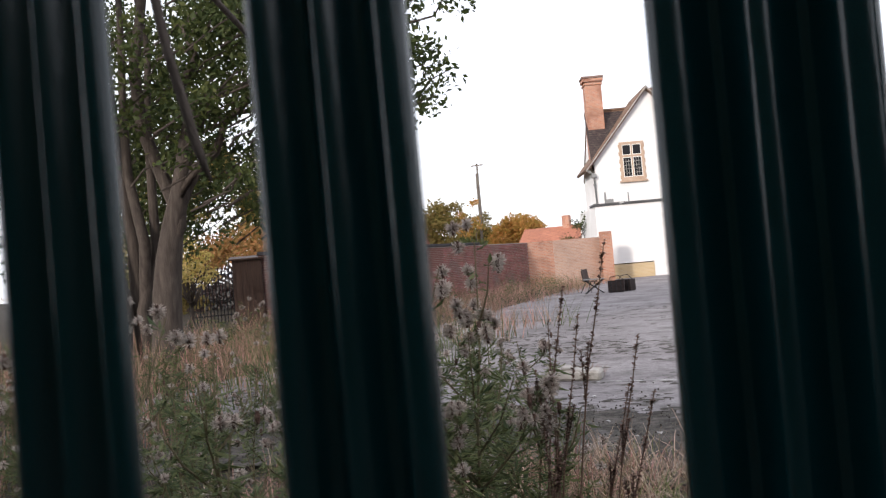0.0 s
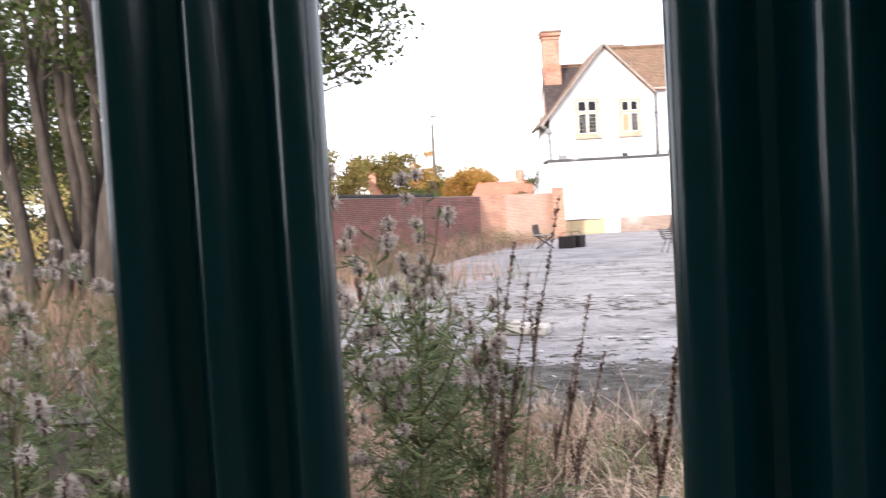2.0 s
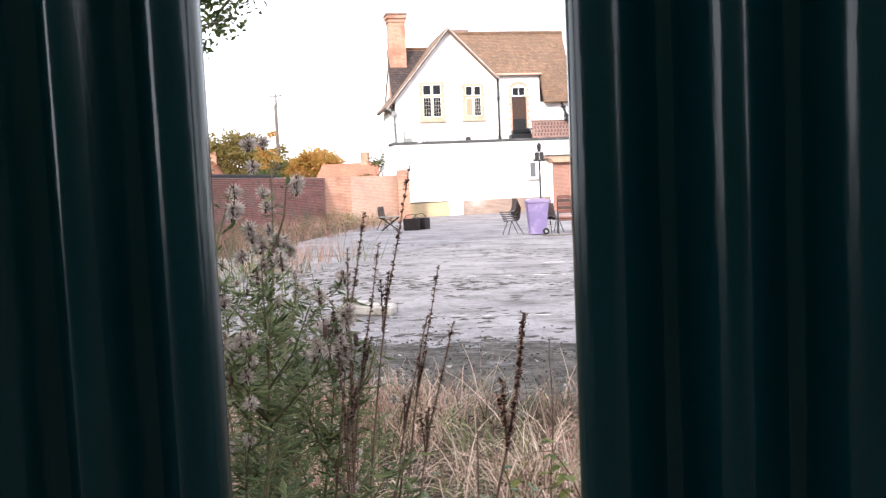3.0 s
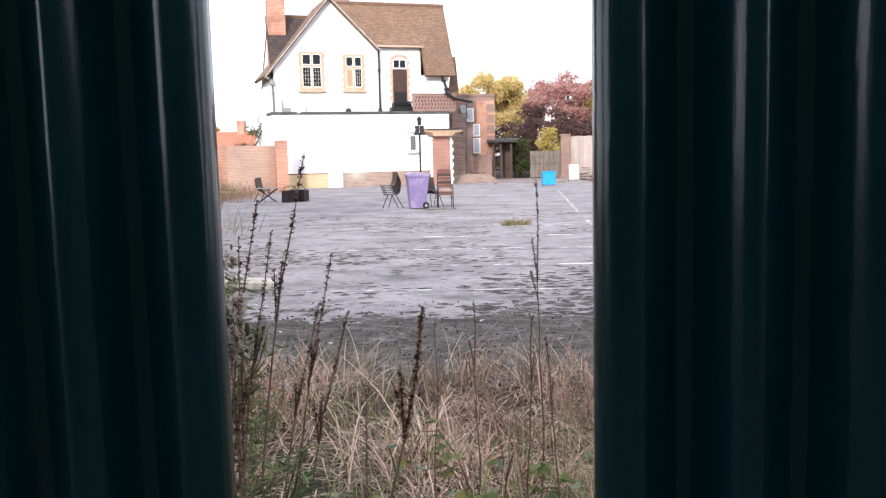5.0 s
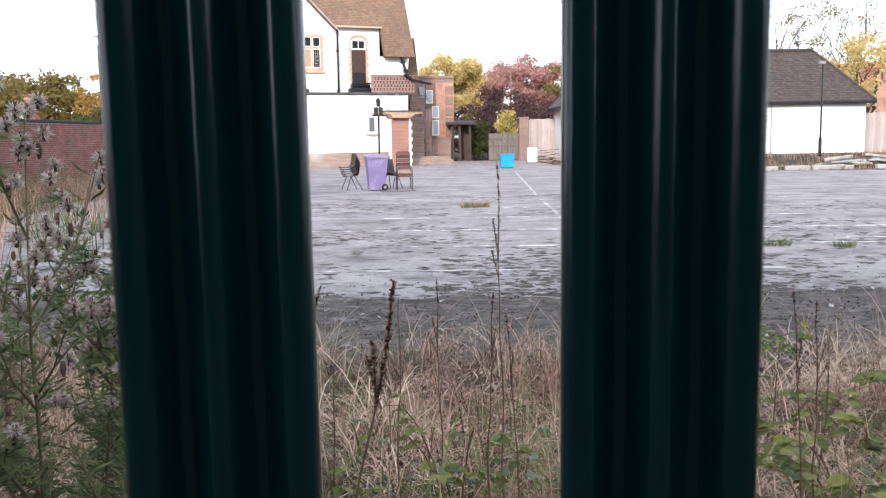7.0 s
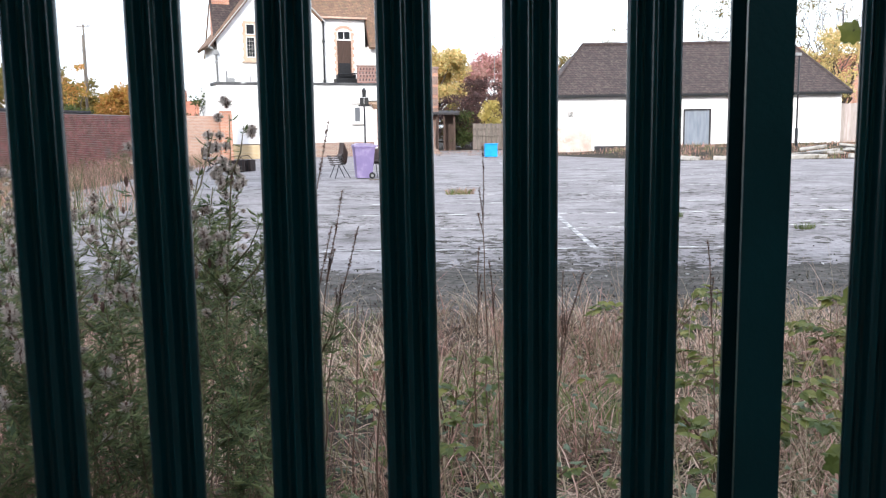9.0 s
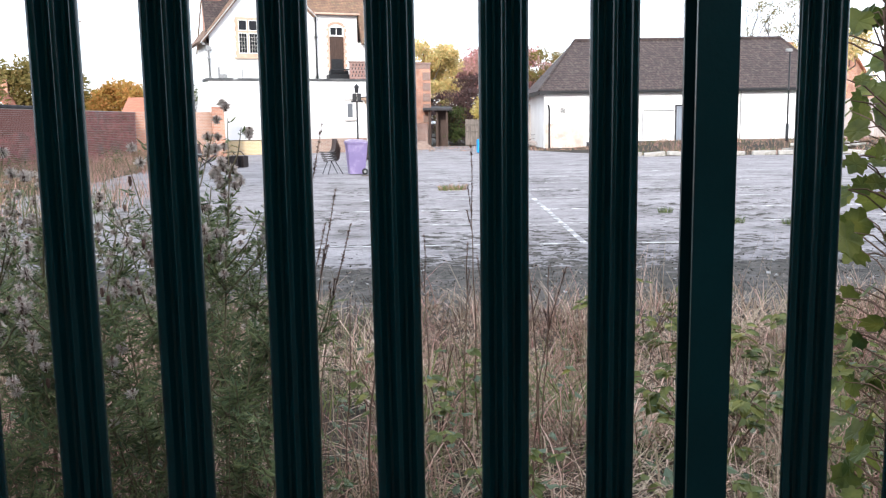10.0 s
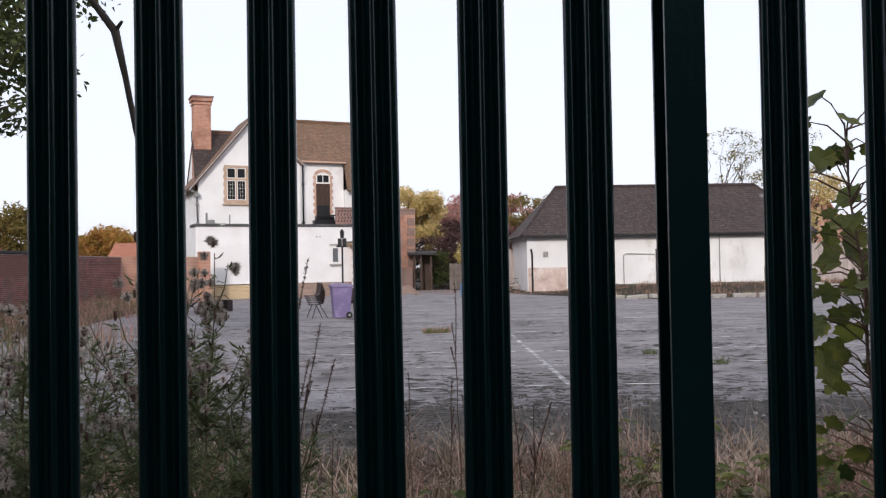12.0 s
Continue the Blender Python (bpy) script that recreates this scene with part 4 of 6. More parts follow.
# ---- loose things on the car park ----
def wheelie_bin(m):
    b = thing("wheelie_bin", m, "faded purple plastic wheelie bin on asphalt", "wheelie bin")
    s = Shape()
    lo, hi = [(-0.24, -0.25), (0.24, -0.25), (0.24, 0.22), (-0.24, 0.22)], [(-0.28, -0.33), (0.28, -0.33), (0.28, 0.33), (-0.28, 0.33)]
    s.add([(x, y, 0.03) for x, y in lo] + [(x, y, 0.95) for x, y in hi], [(3, 2, 1, 0), (4, 5, 6, 7)] + [(i, (i + 1) % 4, (i + 1) % 4 + 4, i + 4) for i in range(4)])
    part("body", s, M_PURPLE, b)
    part("rim", Shape().box(-0.305, 0.305, -0.355, 0.35, 0.94, 0.99, 0.012), M_PURPLE, b)
    part("lid", Shape().prism([(-0.36, 0.992), (0.34, 0.992), (0.36, 1.02), (0.2, 1.07), (-0.2, 1.08), (-0.36, 1.03)], -0.3, 0.3, "x"), M_PURPLE_LID, b, "pale purple hinged lid")
    part("handle", Shape().tube([(-0.24, 0.36, 0.97), (-0.24, 0.42, 1.0), (0.24, 0.42, 1.0), (0.24, 0.36, 0.97)], 0.018, 6), M_PURPLE, b)
    for x in (-0.285, 0.225):
        w = part("wheel", Shape().tube([(x, 0.22, 0.1), (x + 0.06, 0.22, 0.1)], 0.1, 16), M_RUBBER, b, "black rubber wheel")
        part("hub", Shape().tube([(x - 0.008, 0.22, 0.1), (x + 0.068, 0.22, 0.1)], 0.045, 10), M_GREYPIPE, w)
    return b


wheelie_bin(pose(-2.14, 27.2, 0.013, 0, 0, -76) @ Matrix.Diagonal((0.96, 0.98, 1.04, 1)))


def school_chair(m, label, n=1, back=0.42, legs=M_BLACK):
    """Stacked moulded chairs on splayed tube legs: n shells nested above each other."""
    c = thing("stacking_chair", m, label, "chair", "chairs by the bin")
    for k in range(n):
        z = 0.44 + 0.07 * k
        y = -0.03 * k
        seat = Shape()
        prof = [(-0.22, z - 0.02), (-0.18, z + 0.01), (0.0, z - 0.012), (0.14, z + 0.0), (0.19, z + 0.06), (0.22, z + 0.2), (0.25, z + back)]
        rows = []
        for py, pz in prof:
            wide = 0.2 if pz < z + 0.1 else 0.19
            rows.append([(-wide, py + y - 0.015, pz + 0.012), (-wide * 0.5, py + y, pz), (wide * 0.5, py + y, pz), (wide, py + y - 0.015, pz + 0.012)])
        base = [p for r in rows for p in r]
        top = [(x, q + 0.012, w - 0.012) for x, q, w in base]
        nr = len(rows)
        faces = []
        for i in range(nr - 1):
            for j in range(3):
                a = i * 4 + j
                faces.append((a, a + 1, a + 5, a + 4))
                faces.append((a + nr * 4 + 4, a + nr * 4 + 5, a + nr * 4 + 1, a + nr * 4))
        for i in range(nr - 1):
            a, q = i * 4, nr * 4
            faces += [(a, a + 4, a + 4 + q, a + q), (a + 3, a + 3 + q, a + 7 + q, a + 7)]
        for j in range(3):
            a, q = j, nr * 4
            faces += [(a, a + q, a + 1 + q, a + 1), ((nr - 1) * 4 + a, (nr - 1) * 4 + a + 1, (nr - 1) * 4 + a + 1 + q, (nr - 1) * 4 + a + q)]
        seat.add(base + top, faces)
        part("seat_shell", seat, M_CHAIR, c)
    for sx in (-1, 1):
        part("leg", Shape().tube([(0.17 * sx, -0.08, 0.42), (0.24 * sx, -0.24, 0.0)], 0.013, 6), legs, c)
        part("leg", Shape().tube([(0.17 * sx, 0.05, 0.42), (0.24 * sx, 0.28, 0.0)], 0.013, 6), legs, c)
    return c


school_chair(pose(-2.98, 27.7, 0.013, 0, 0, -62), "stack of brown plastic chairs on black legs", 5)
school_chair(pose(-1.72, 28.1, 0.013, 0, 0, 40), "brown plastic chair behind the purple bin", 2)


def tall_chair(m):
    c = thing("high_back_chair", m, "stack of brown high-backed banquet chairs with maroon seats", "chair", "chairs by the bin")
    for sx in (-1, 1):
        part("leg", Shape().tube([(0.23 * sx, -0.24, 0.0), (0.23 * sx, -0.22, 0.62)], 0.016, 6), M_BLACK, c)
        part("leg", Shape().tube([(0.23 * sx, 0.26, 0.0), (0.22 * sx, 0.2, 0.5), (0.2 * sx, 0.26, 1.16)], 0.016, 6), M_BLACK, c)
        part("armrest", Shape().tube([(0.235 * sx, -0.22, 0.62), (0.235 * sx, -0.05, 0.68), (0.215 * sx, 0.22, 0.66)], 0.016, 6), M_BLACK, c)
    part("cushion", Shape().box(-0.215, 0.215, -0.25, 0.2, 0.40, 0.47, 0.02), M_CUSHION, c, "maroon vinyl seat")
    part("cushion", Shape().box(-0.22, 0.22, -0.26, 0.16, 0.49, 0.57, 0.025), M_SEATPINK, c, "faded pink brown seat")
    for k in range(5):
        z = 0.62 + 0.115 * k
        part("backrest", Shape().prism([(-0.2, z), (0.2, z), (0.205, z + 0.07), (0.15, z + 0.105), (-0.15, z + 0.105), (-0.205, z + 0.07)], 0.10 + 0.025 * k, 0.14 + 0.025 * k), M_CHAIR if k % 2 else M_CUSHION, c)
    return c


tall_chair(pose(-1.3, 27.45, 0.013, 0, 0, 8))
for i, (x, y, a, ln) in enumerate(((-1.55, 26.3, 12, 0.75), (-1.2, 26.45, 24, 0.6))):
    solid("timber_offcut", Shape().box(-ln / 2, ln / 2, -0.03, 0.03, 0, 0.035, 0.005), M_FENCEWOOD, "grey timber offcut lying on asphalt", "timber", "timber offcuts", m=pose(x, y, 0.013, 0, 0, a))


def wicker_crate(m, label):
    c = thing("crate", m, label, "crate", "dark crates")
    for bx in ((-0.3, 0.3, -0.2, -0.17, 0.02, 0.44), (-0.3, 0.3, 0.17, 0.2, 0.02, 0.44), (-0.3, -0.27, -0.17, 0.17, 0.02, 0.44), (0.27, 0.3, -0.17, 0.17, 0.02, 0.44)):
        part("side", Shape().box(*bx), M_CRATE, c)
    part("bottom", Shape().box(-0.27, 0.27, -0.17, 0.17, 0.0, 0.04), M_CRATE, c)
    for x in (-0.18, 0.0, 0.18):
        part("strut", Shape().box(x - 0.02, x + 0.02, -0.22, -0.201, 0.0, 0.46), M_BLACK, c)
    part("handle", Shape().tube([(-0.28, 0.0, 0.44), (-0.2, 0.0, 0.58), (0.1, 0.0, 0.62), (0.28, 0.0, 0.44)], 0.016, 6), M_BLACK, c)
    return c


wicker_crate(pose(-7.42, 32.9, 0.013, 0, 0, 8), "dark broken wicker crate on asphalt")
wicker_crate(pose(-7.18, 33.45, 0.013, 0, 0, -16), "dark wicker crate with a bent handle")
school_chair(pose(-8.7, 33.9, 0.013, 0, 0, 70), "brown plastic chair beside the crates", 2)
stool = thing("folding_table", pose(-8.35, 33.2, 0.013, 0, 0, 20), "small folding table with crossed legs", "table")
part("tabletop", Shape().box(-0.4, 0.4, -0.24, 0.24, 0.52, 0.55, 0.006), M_GREYPIPE, stool)
for sy in (-0.18, 0.18):
    part("leg", Shape().tube([(-0.36, sy, 0.52), (0.34, sy, 0.0)], 0.016, 6), M_BLACK, stool)
    part("leg", Shape().tube([(0.36, sy, 0.52), (-0.34, sy, 0.0)], 0.016, 6), M_BLACK, stool)

bluebox = thing("blue_tub", pose(3.12, 45.7, 0.013, 0, 0, 3), "bright blue open plastic tub on asphalt", "tub")
for bx in ((-0.32, 0.32, -0.3, -0.27, 0.03, 0.68), (-0.32, 0.32, 0.27, 0.3, 0.03, 0.68), (-0.32, -0.29, -0.27, 0.27, 0.03, 0.68), (0.29, 0.32, -0.27, 0.27, 0.03, 0.68), (-0.29, 0.29, -0.27, 0.27, 0.03, 0.08)):
    part("side", Shape().box(*bx), M_BLUE, bluebox)
part("rim", Shape().box(-0.36, 0.36, -0.34, -0.305, 0.66, 0.72, 0.01), M_BLUE, bluebox)
for x in (-0.25, 0.25):
    part("foot", Shape().box(x - 0.04, x + 0.04, -0.2, 0.2, 0.0, 0.028), M_RUBBER, bluebox)

lamp = thing("street_lamp", pose(-3.42, 45.2, 0.0), "black lamp post with a lantern by the house", "street lamp")
part("pole", Shape().tube([(0, 0, 0), (0, 0, 0.4), (0, 0, 2.75)], [0.08, 0.055, 0.05], 8), M_BLACK, lamp, smooth=True)
part("bracket", Shape().box(-0.3, 0.3, -0.1, 0.1, 2.72, 2.8).box(-0.22, -0.015, -0.14, 0.14, 2.8, 3.18, 0.02).box(0.015, 0.22, -0.14, 0.14, 2.8, 3.18, 0.02), M_BLACK, lamp, "pair of black floodlights")
part("lantern", Shape().tube([(0, 0, 3.2), (0, 0, 3.5)], [0.1, 0.12], 8), M_BLACK, lamp)
part("lantern_top", Shape().tube([(0, 0, 3.5), (0, 0, 3.66)], [0.16, 0.03], 8), M_BLACK, lamp)

# broken kerb block near the grass, slabs and planks by the outbuilding
solid("concrete_block", Shape().box(-0.45, 0.26, -0.13, 0.13, 0.0, 0.14, 0.03).box(-0.24, -0.1, -0.12, 0.11, 0.14, 0.17, 0.008), M_CONCRETE, "broken concrete kerb block with weeds", "kerb block", m=pose(-2.85, 10.55, 0.012, 2, 3, 4))
rng = random.Random(11)
for i in range(14):
    x = 9.2 + i * 1.15 + rng.uniform(-0.3, 0.3)
    ln = rng.uniform(0.5, 1.3)
    solid("kerb_slab", Shape().box(-ln / 2, ln / 2, -0.14, 0.14, 0, 0.2, 0.03), M_CONCRETE, "pale broken concrete slab at the asphalt edge", "slab", "broken slabs",
          m=pose(x, 37.6 + rng.uniform(-0.4, 0.5), 0.0, rng.uniform(-5, 5), rng.uniform(-5, 5), rng.uniform(-20, 20)))
for i in range(9):
    ln = rng.uniform(0.7, 1.5)
    solid("kerb_slab", Shape().box(-ln / 2, ln / 2, -0.22, 0.22, 0, 0.12, 0.03), M_CONCRETE, "pale broken slab in a heap by the outbuilding", "slab", "broken slabs",
          m=pose(18.2 + rng.uniform(-1.6, 2.2), 40.5 + rng.uniform(-0.8, 0.8), 0.02 + 0.05 * i, rng.uniform(-9, 9), rng.uniform(-9, 9), rng.uniform(-40, 40)))
for i in range(12):
    ln = rng.uniform(0.8, 2.0)
    solid("plank", Shape().box(-ln / 2, ln / 2, -0.06, 0.06, 0, 0.03), M_FENCEPALE, "discarded plank in a heap by the fence", "plank", "plank heap",
          m=pose(6.6 + rng.uniform(-1.0, 1.2), 57 + rng.uniform(-0.6, 0.6), 0.02 + 0.032 * i, rng.uniform(-8, 8), rng.uniform(-10, 10), rng.uniform(-30, 30)))
solid("white_panel", Shape().box(-0.31, 0.31, -0.03, 0.03, 0, 0.92, 0.01), M_SHEDWALL, "white board leaning by the planks", "panel", m=pose(5.35, 55.3, 0.0, -10, 0, 5))
ladder = thing("red_sack_truck", pose(-0.7, 58.2, 0, -8, 0, 10), "rusty red hand trolley beside the annex", "trolley")
for x in (-0.2, 0.2):
    part("rail", Shape().tube([(x, 0, 0), (x, 0, 1.15)], 0.03, 6), M_BRICK_INFILL, ladder)
for z in (0.2, 0.6, 1.0):
    part("bar", Shape().tube([(-0.2, 0, z), (0.2, 0, z)], 0.025, 6), M_BRICK_INFILL, ladder)


# ---- the palisade fence in front of the camera ----
fence = thing("palisade_fence", pose(0, 0, 0), "dark green steel palisade fence with ribbed pales", "fence")
PITCH = 0.155


def pale_mesh():
    """A rolled pale with two outer lips, two hollows and a centre rib, 3 mm thick, pointed at the top."""
    xs = [-0.0270 + 0.0270 * i / 10 for i in range(21)]
    mid = [(x, 0.0065 * (1 - math.cos(2 * math.pi * x / 0.0270))) for x in xs]
    edge = [(-0.0350, 0.009), (-0.0350, 0.006), (-0.0344, 0.0035), (-0.0328, 0.0015), (-0.0302, 0.0003)]
    prof = edge + mid + [(-x, y) for x, y in reversed(edge)]
    n = len(prof)
    s = Shape()
    levels = [-0.1, 1.0, 2.25, 2.4]
    for k, z in enumerate(levels):
        q = 0.35 if k == 3 else 1.0
        s.v.extend([(x * q, y, z) for x, y in prof])
        s.v.extend([(x * q * (0.93 if abs(x) > 0.03 else 1), y + 0.003, z) for x, y in prof])
    for k in range(len(levels) - 1):
        a, b = k * 2 * n, (k + 1) * 2 * n
        for i in range(n - 1):
            s.f.append((a + i, a + i + 1, b + i + 1, b + i))
            s.f.append((a + n + i + 1, a + n + i, b + n + i, b + n + i + 1))
        s.f.append((a, b, b + n, a + n))
        s.f.append((a + n - 1, a + 2 * n - 1, b + 2 * n - 1, b + n - 1))
    return s.mesh("pale", True)


PALE = pale_mesh()
rng = random.Random(3)
for k in range(-14, 3):
    part("pale", PALE, M_PAINT, fence, m=pose(k * PITCH + (0.0052 if k == 0 else 0.0), 0.0, 0, rng.uniform(-0.1, 0.1), -0.3 if k == 0 else rng.uniform(-0.1, 0.1), rng.uniform(-1.5, 1.5)))
for k in range(0, 14):
    part("pale", PALE, M_PAINT, fence, m=pose(0.603 + k * PITCH, 0.0, 0, 0, rng.uniform(-0.1, 0.1), rng.uniform(-1.5, 1.5)))
post = part("post", Shape().prism([(0.426, 0.004), (0.486, 0.004), (0.486, 0.011), (0.459, 0.011), (0.459, 0.066), (0.486, 0.066), (0.486, 0.073), (0.426, 0.073), (0.426, 0.066), (0.453, 0.066), (0.453, 0.011), (0.426, 0.011)], -0.1, 2.38, "z"), M_POST, fence, "dark green steel I-section post")
for z in (0.3, 2.12):
    part("fence_rail", Shape().box(-2.3, 0.42, 0.020, 0.026, z - 0.03, z + 0.03).box(-2.3, 0.42, 0.026, 0.06, z + 0.026, z + 0.03), M_PAINT, fence)
    part("fence_rail", Shape().box(0.490, 2.7, 0.020, 0.026, z - 0.03, z + 0.03).box(0.490, 2.7, 0.026, 0.06, z + 0.026, z + 0.03), M_PAINT, fence)


# ---- trees ----
def leaf_clumps(clumps, per, size, seed, wide=0.55, droop=0.3):
    """Leaves scattered through a list of (centre, radius) clumps, denser outside, with gaps between the clumps."""
    rg = random.Random(seed)
    s = Shape()
    for c, r in clumps:
        c = Vector(c)
        for i in range(int(per * r * r)):
            d = Vector((rg.gauss(0, 1), rg.gauss(0, 1), rg.gauss(0, 1))).normalized()
            p = c + Vector((d.x, d.y, d.z * 0.75)) * r * rg.uniform(0.35, 1.05)
            s.leaf(p, Vector((rg.gauss(0, 1), rg.gauss(0, 1), rg.gauss(-droop, 0.8))), Vector((rg.gauss(0, 1), rg.gauss(0, 1), rg.gauss(0, 1))), size * rg.uniform(0.7, 1.35), wide)
    return s


def scatter(c, rx, ry, rz, n, r0, r1, seed):
    """Clump centres through an ellipsoid, with a ragged outline."""
    rg = random.Random(seed)
    out = []
    for i in range(n):
        d = Vector((rg.gauss(0, 1), rg.gauss(0, 1), rg.gauss(0, 1))).normalized() * rg.uniform(0.3, 1.0) ** 0.5
        out.append(((c[0] + d.x * rx, c[1] + d.y * ry, c[2] + d.z * rz), rg.uniform(r0, r1)))
    return out


def limb(s, a, b, r0, r1, seed, bends=4, wob=0.12):
    rg = random.Random(seed)
    a, b = Vector(a), Vector(b)
    ln = (b - a).length
    pts = [a.lerp(b, i / bends) + (Vector((rg.gauss(0, 1), rg.gauss(0, 1), rg.gauss(0, 0.5))) * wob * ln * 0.2 if 0 < i < bends else Vector()) for i in range(bends + 1)]
    s.tube(pts, [r0 + (r1 - r0) * i / bends for i in range(bends + 1)], 7)
    return pts


def tree(name, base, trunk_h, trunk_r, clumps, per, leaf_size, leaf_mat, bark, label, seed, limbs=14, category="tree"):
    t = thing(name, pose(*base), label, category)
    b = Vector(base)
    rg = random.Random(seed)
    s = Shape()
    fork = Vector((rg.uniform(-0.2, 0.2), rg.uniform(-0.2, 0.2), trunk_h))
    limb(s, (0, 0, -0.1), fork, trunk_r, trunk_r * 0.7, seed)
    for i, (c, r) in enumerate(rg.sample(clumps, min(limbs, len(clumps)))):
        limb(s, fork * rg.uniform(0.75, 1.0), Vector(c) - b, trunk_r * 0.45, trunk_r * 0.08, seed + i, 5, 0.3)
    part("trunk", s, bark, t, smooth=True)
    part("crown", leaf_clumps([(Vector(c) - b, r) for c, r in clumps], per, leaf_size, seed), leaf_mat, t, kind="stuff")
    return t


# the many-stemmed tree behind the weeds
big = thing("tree", pose(-11.2, 12.6, 0), "tall many-stemmed tree with grey bark and green autumn leaves", "tree")
s = Shape()
s.tube([(-0.02, 0, -0.1), (0.0, 0, 0.25), (0.05, 0, 0.9), (0.1, 0, 1.5), (0.2, 0, 2.1), (0.33, 0.02, 2.7), (0.52, 0.1, 3.4), (0.66, 0.2, 4.3)], [0.40, 0.31, 0.27, 0.26, 0.24, 0.2, 0.17, 0.13], 12)
for i, (a, b2, r0, r1) in enumerate((((0.64, 0.2, 4.2), (1.0, 0.4, 6.8), 0.13, 0.06), ((0.08, 0, 1.7), (-0.4, 0.2, 8.5), 0.16, 0.07), ((0.4, 0, 3.0), (2.6, 0.3, 5.4), 0.11, 0.04), ((0.25, 0, 2.3), (0.9, 0.5, 4.2), 0.10, 0.05),
                                     ((0.9, 0.2, 4.4), (3.8, 0.6, 6.4), 0.07, 0.025), ((1.2, 0.2, 4.6), (4.6, 0.3, 4.9), 0.05, 0.02))):
    limb(s, a, b2, r0, r1, 20 + i, 5, 0.2)
for i in range(8):
    x = -0.5 - 0.33 * i
    limb(s, (x * 0.7, 0.2 * (i % 3), -0.1), (x * 1.1 + 0.15 * (i % 2), 0.5 - 0.2 * (i % 4), 7.5 + 0.3 * i), 0.12 + 0.02 * (i % 3), 0.05, 40 + i, 6, 0.09)
part("trunk", s, M_BARK, big, smooth=True)
tw = Shape()
cl = scatter((-12.6, 12.8, 7.2), 4.6, 3.0, 3.6, 70, 0.45, 0.95, 5) + scatter((-8.4, 12.8, 5.6), 2.7, 2.0, 1.6, 40, 0.35, 0.7, 6) + scatter((-9.0, 12.6, 3.9), 1.6, 1.5, 0.9, 16, 0.3, 0.5, 7) + scatter((-9.0, 13.2, 8.4), 3.0, 2.4, 1.8, 30, 0.5, 0.9, 8) + scatter((-7.0, 13.2, 5.0), 1.6, 1.3, 1.2, 44, 0.3, 0.55, 10) + scatter((-6.6, 13.2, 6.6), 1.8, 1.3, 1.0, 26, 0.35, 0.6, 31) + scatter((-15.5, 16, 5.4), 3.4, 1.5, 3.2, 60, 0.5, 0.9, 32) + scatter((-12.0, 15.5, 4.6), 4.0, 1.5, 2.2, 46, 0.4, 0.8, 11)
for c, r in cl:
    limb(tw, (c[0] + 11.2 - 0.9, c[1] - 12.6, c[2] - 0.4), (c[0] + 11.2 + 0.2, c[1] - 12.6 + 0.1, c[2] + 0.1), 0.022, 0.007, int(c[0] * 50), 3, 0.4)
part("twig_mass", tw, M_BARK, big, kind="stuff")
part("crown", leaf_clumps([(Vector(c) - Vector((-11.2, 12.6, 0)), r) for c, r in cl], 380, 0.13, 9), M_LEAF, big, kind="stuff")

tree("tree", (0.2, 76, 0), 2.6, 0.25, scatter((0.4, 76, 5.6), 2.9, 2.2, 2.9, 60, 0.6, 1.1, 12), 420, 0.24, M_LEAF_YELLOW, M_BARK, "round yellow autumn tree behind the yard", 12)
tree("tree", (7.2, 82, 0), 2.4, 0.3, scatter((7.0, 82, 5.7), 4.6, 3.0, 3.1, 80, 0.7, 1.2, 13), 330, 0.26, M_LEAF_RED, M_BARK_RED, "broad dusky red autumn tree", 13)
tree("tree", (12.5, 84, 0), 2.4, 0.25, scatter((12.0, 84, 4.8), 3.0, 2.4, 2.6, 40, 0.6, 1.0, 33), 189, 0.28, M_LEAF_RED, M_BARK_RED, "dusky red tree behind the outbuilding", 33)
tree("shrub", (3.6, 70, 0), 1.0, 0.12, scatter((3.6, 70, 3.1), 3.0, 1.5, 2.4, 60, 0.5, 0.9, 14), 300, 0.2, M_LEAF_DARK, M_BARK, "dark purple shrub behind the gate", 14, category="shrub")
tree("shrub", (1.6, 66, 0), 0.8, 0.1, scatter((1.9, 66, 1.9), 1.0, 1.0, 1.4, 16, 0.4, 0.7, 15), 315, 0.16, M_LEAF_OLIVE, M_BARK, "olive shrub behind the shelter", 15, category="shrub")
tree("shrub", (4.5, 63, 0), 1.0, 0.08, scatter((4.4, 63, 2.45), 0.95, 0.8, 0.85, 22, 0.35, 0.55, 16), 399, 0.15, M_LEAF_BRIGHT, M_BARK, "bright yellow shrub above the gate", 16, category="shrub")
tree("tree", (11.0, 76, 0), 3.0, 0.22, scatter((11.0, 76, 6.0), 2.4, 2.0, 3.0, 26, 0.5, 0.9, 17), 147, 0.25, M_LEAF_OLIVE, M_BARK, "sparse olive tree behind the outbuilding", 17)
tree("tree", (26.0, 72, 0), 4.0, 0.18, scatter((25.5, 72, 9.0), 4.8, 2.5, 4.4, 70, 0.35, 0.8, 18), 130, 0.17, M_LEAF_OLIVE, M_BARK, "thin birch-like tree with sparse leaves", 18, limbs=30)
tree("tree", (33.0, 74, 0), 4.5, 0.16, scatter((32.5, 74, 9.4), 4.8, 2.5, 4.6, 70, 0.35, 0.8, 39), 130, 0.17, M_LEAF_OLIVE, M_BARK, "thin birch-like tree with sparse yellowing leaves", 39, limbs=30)
tree("tree", (31.0, 66, 0), 3.0, 0.2, scatter((31.0, 66, 6.0), 3.4, 2.4, 3.6, 40, 0.5, 1.0, 19), 210, 0.22, M_LEAF_YELLOW, M_BARK, "yellow green tree beside the outbuilding", 19)
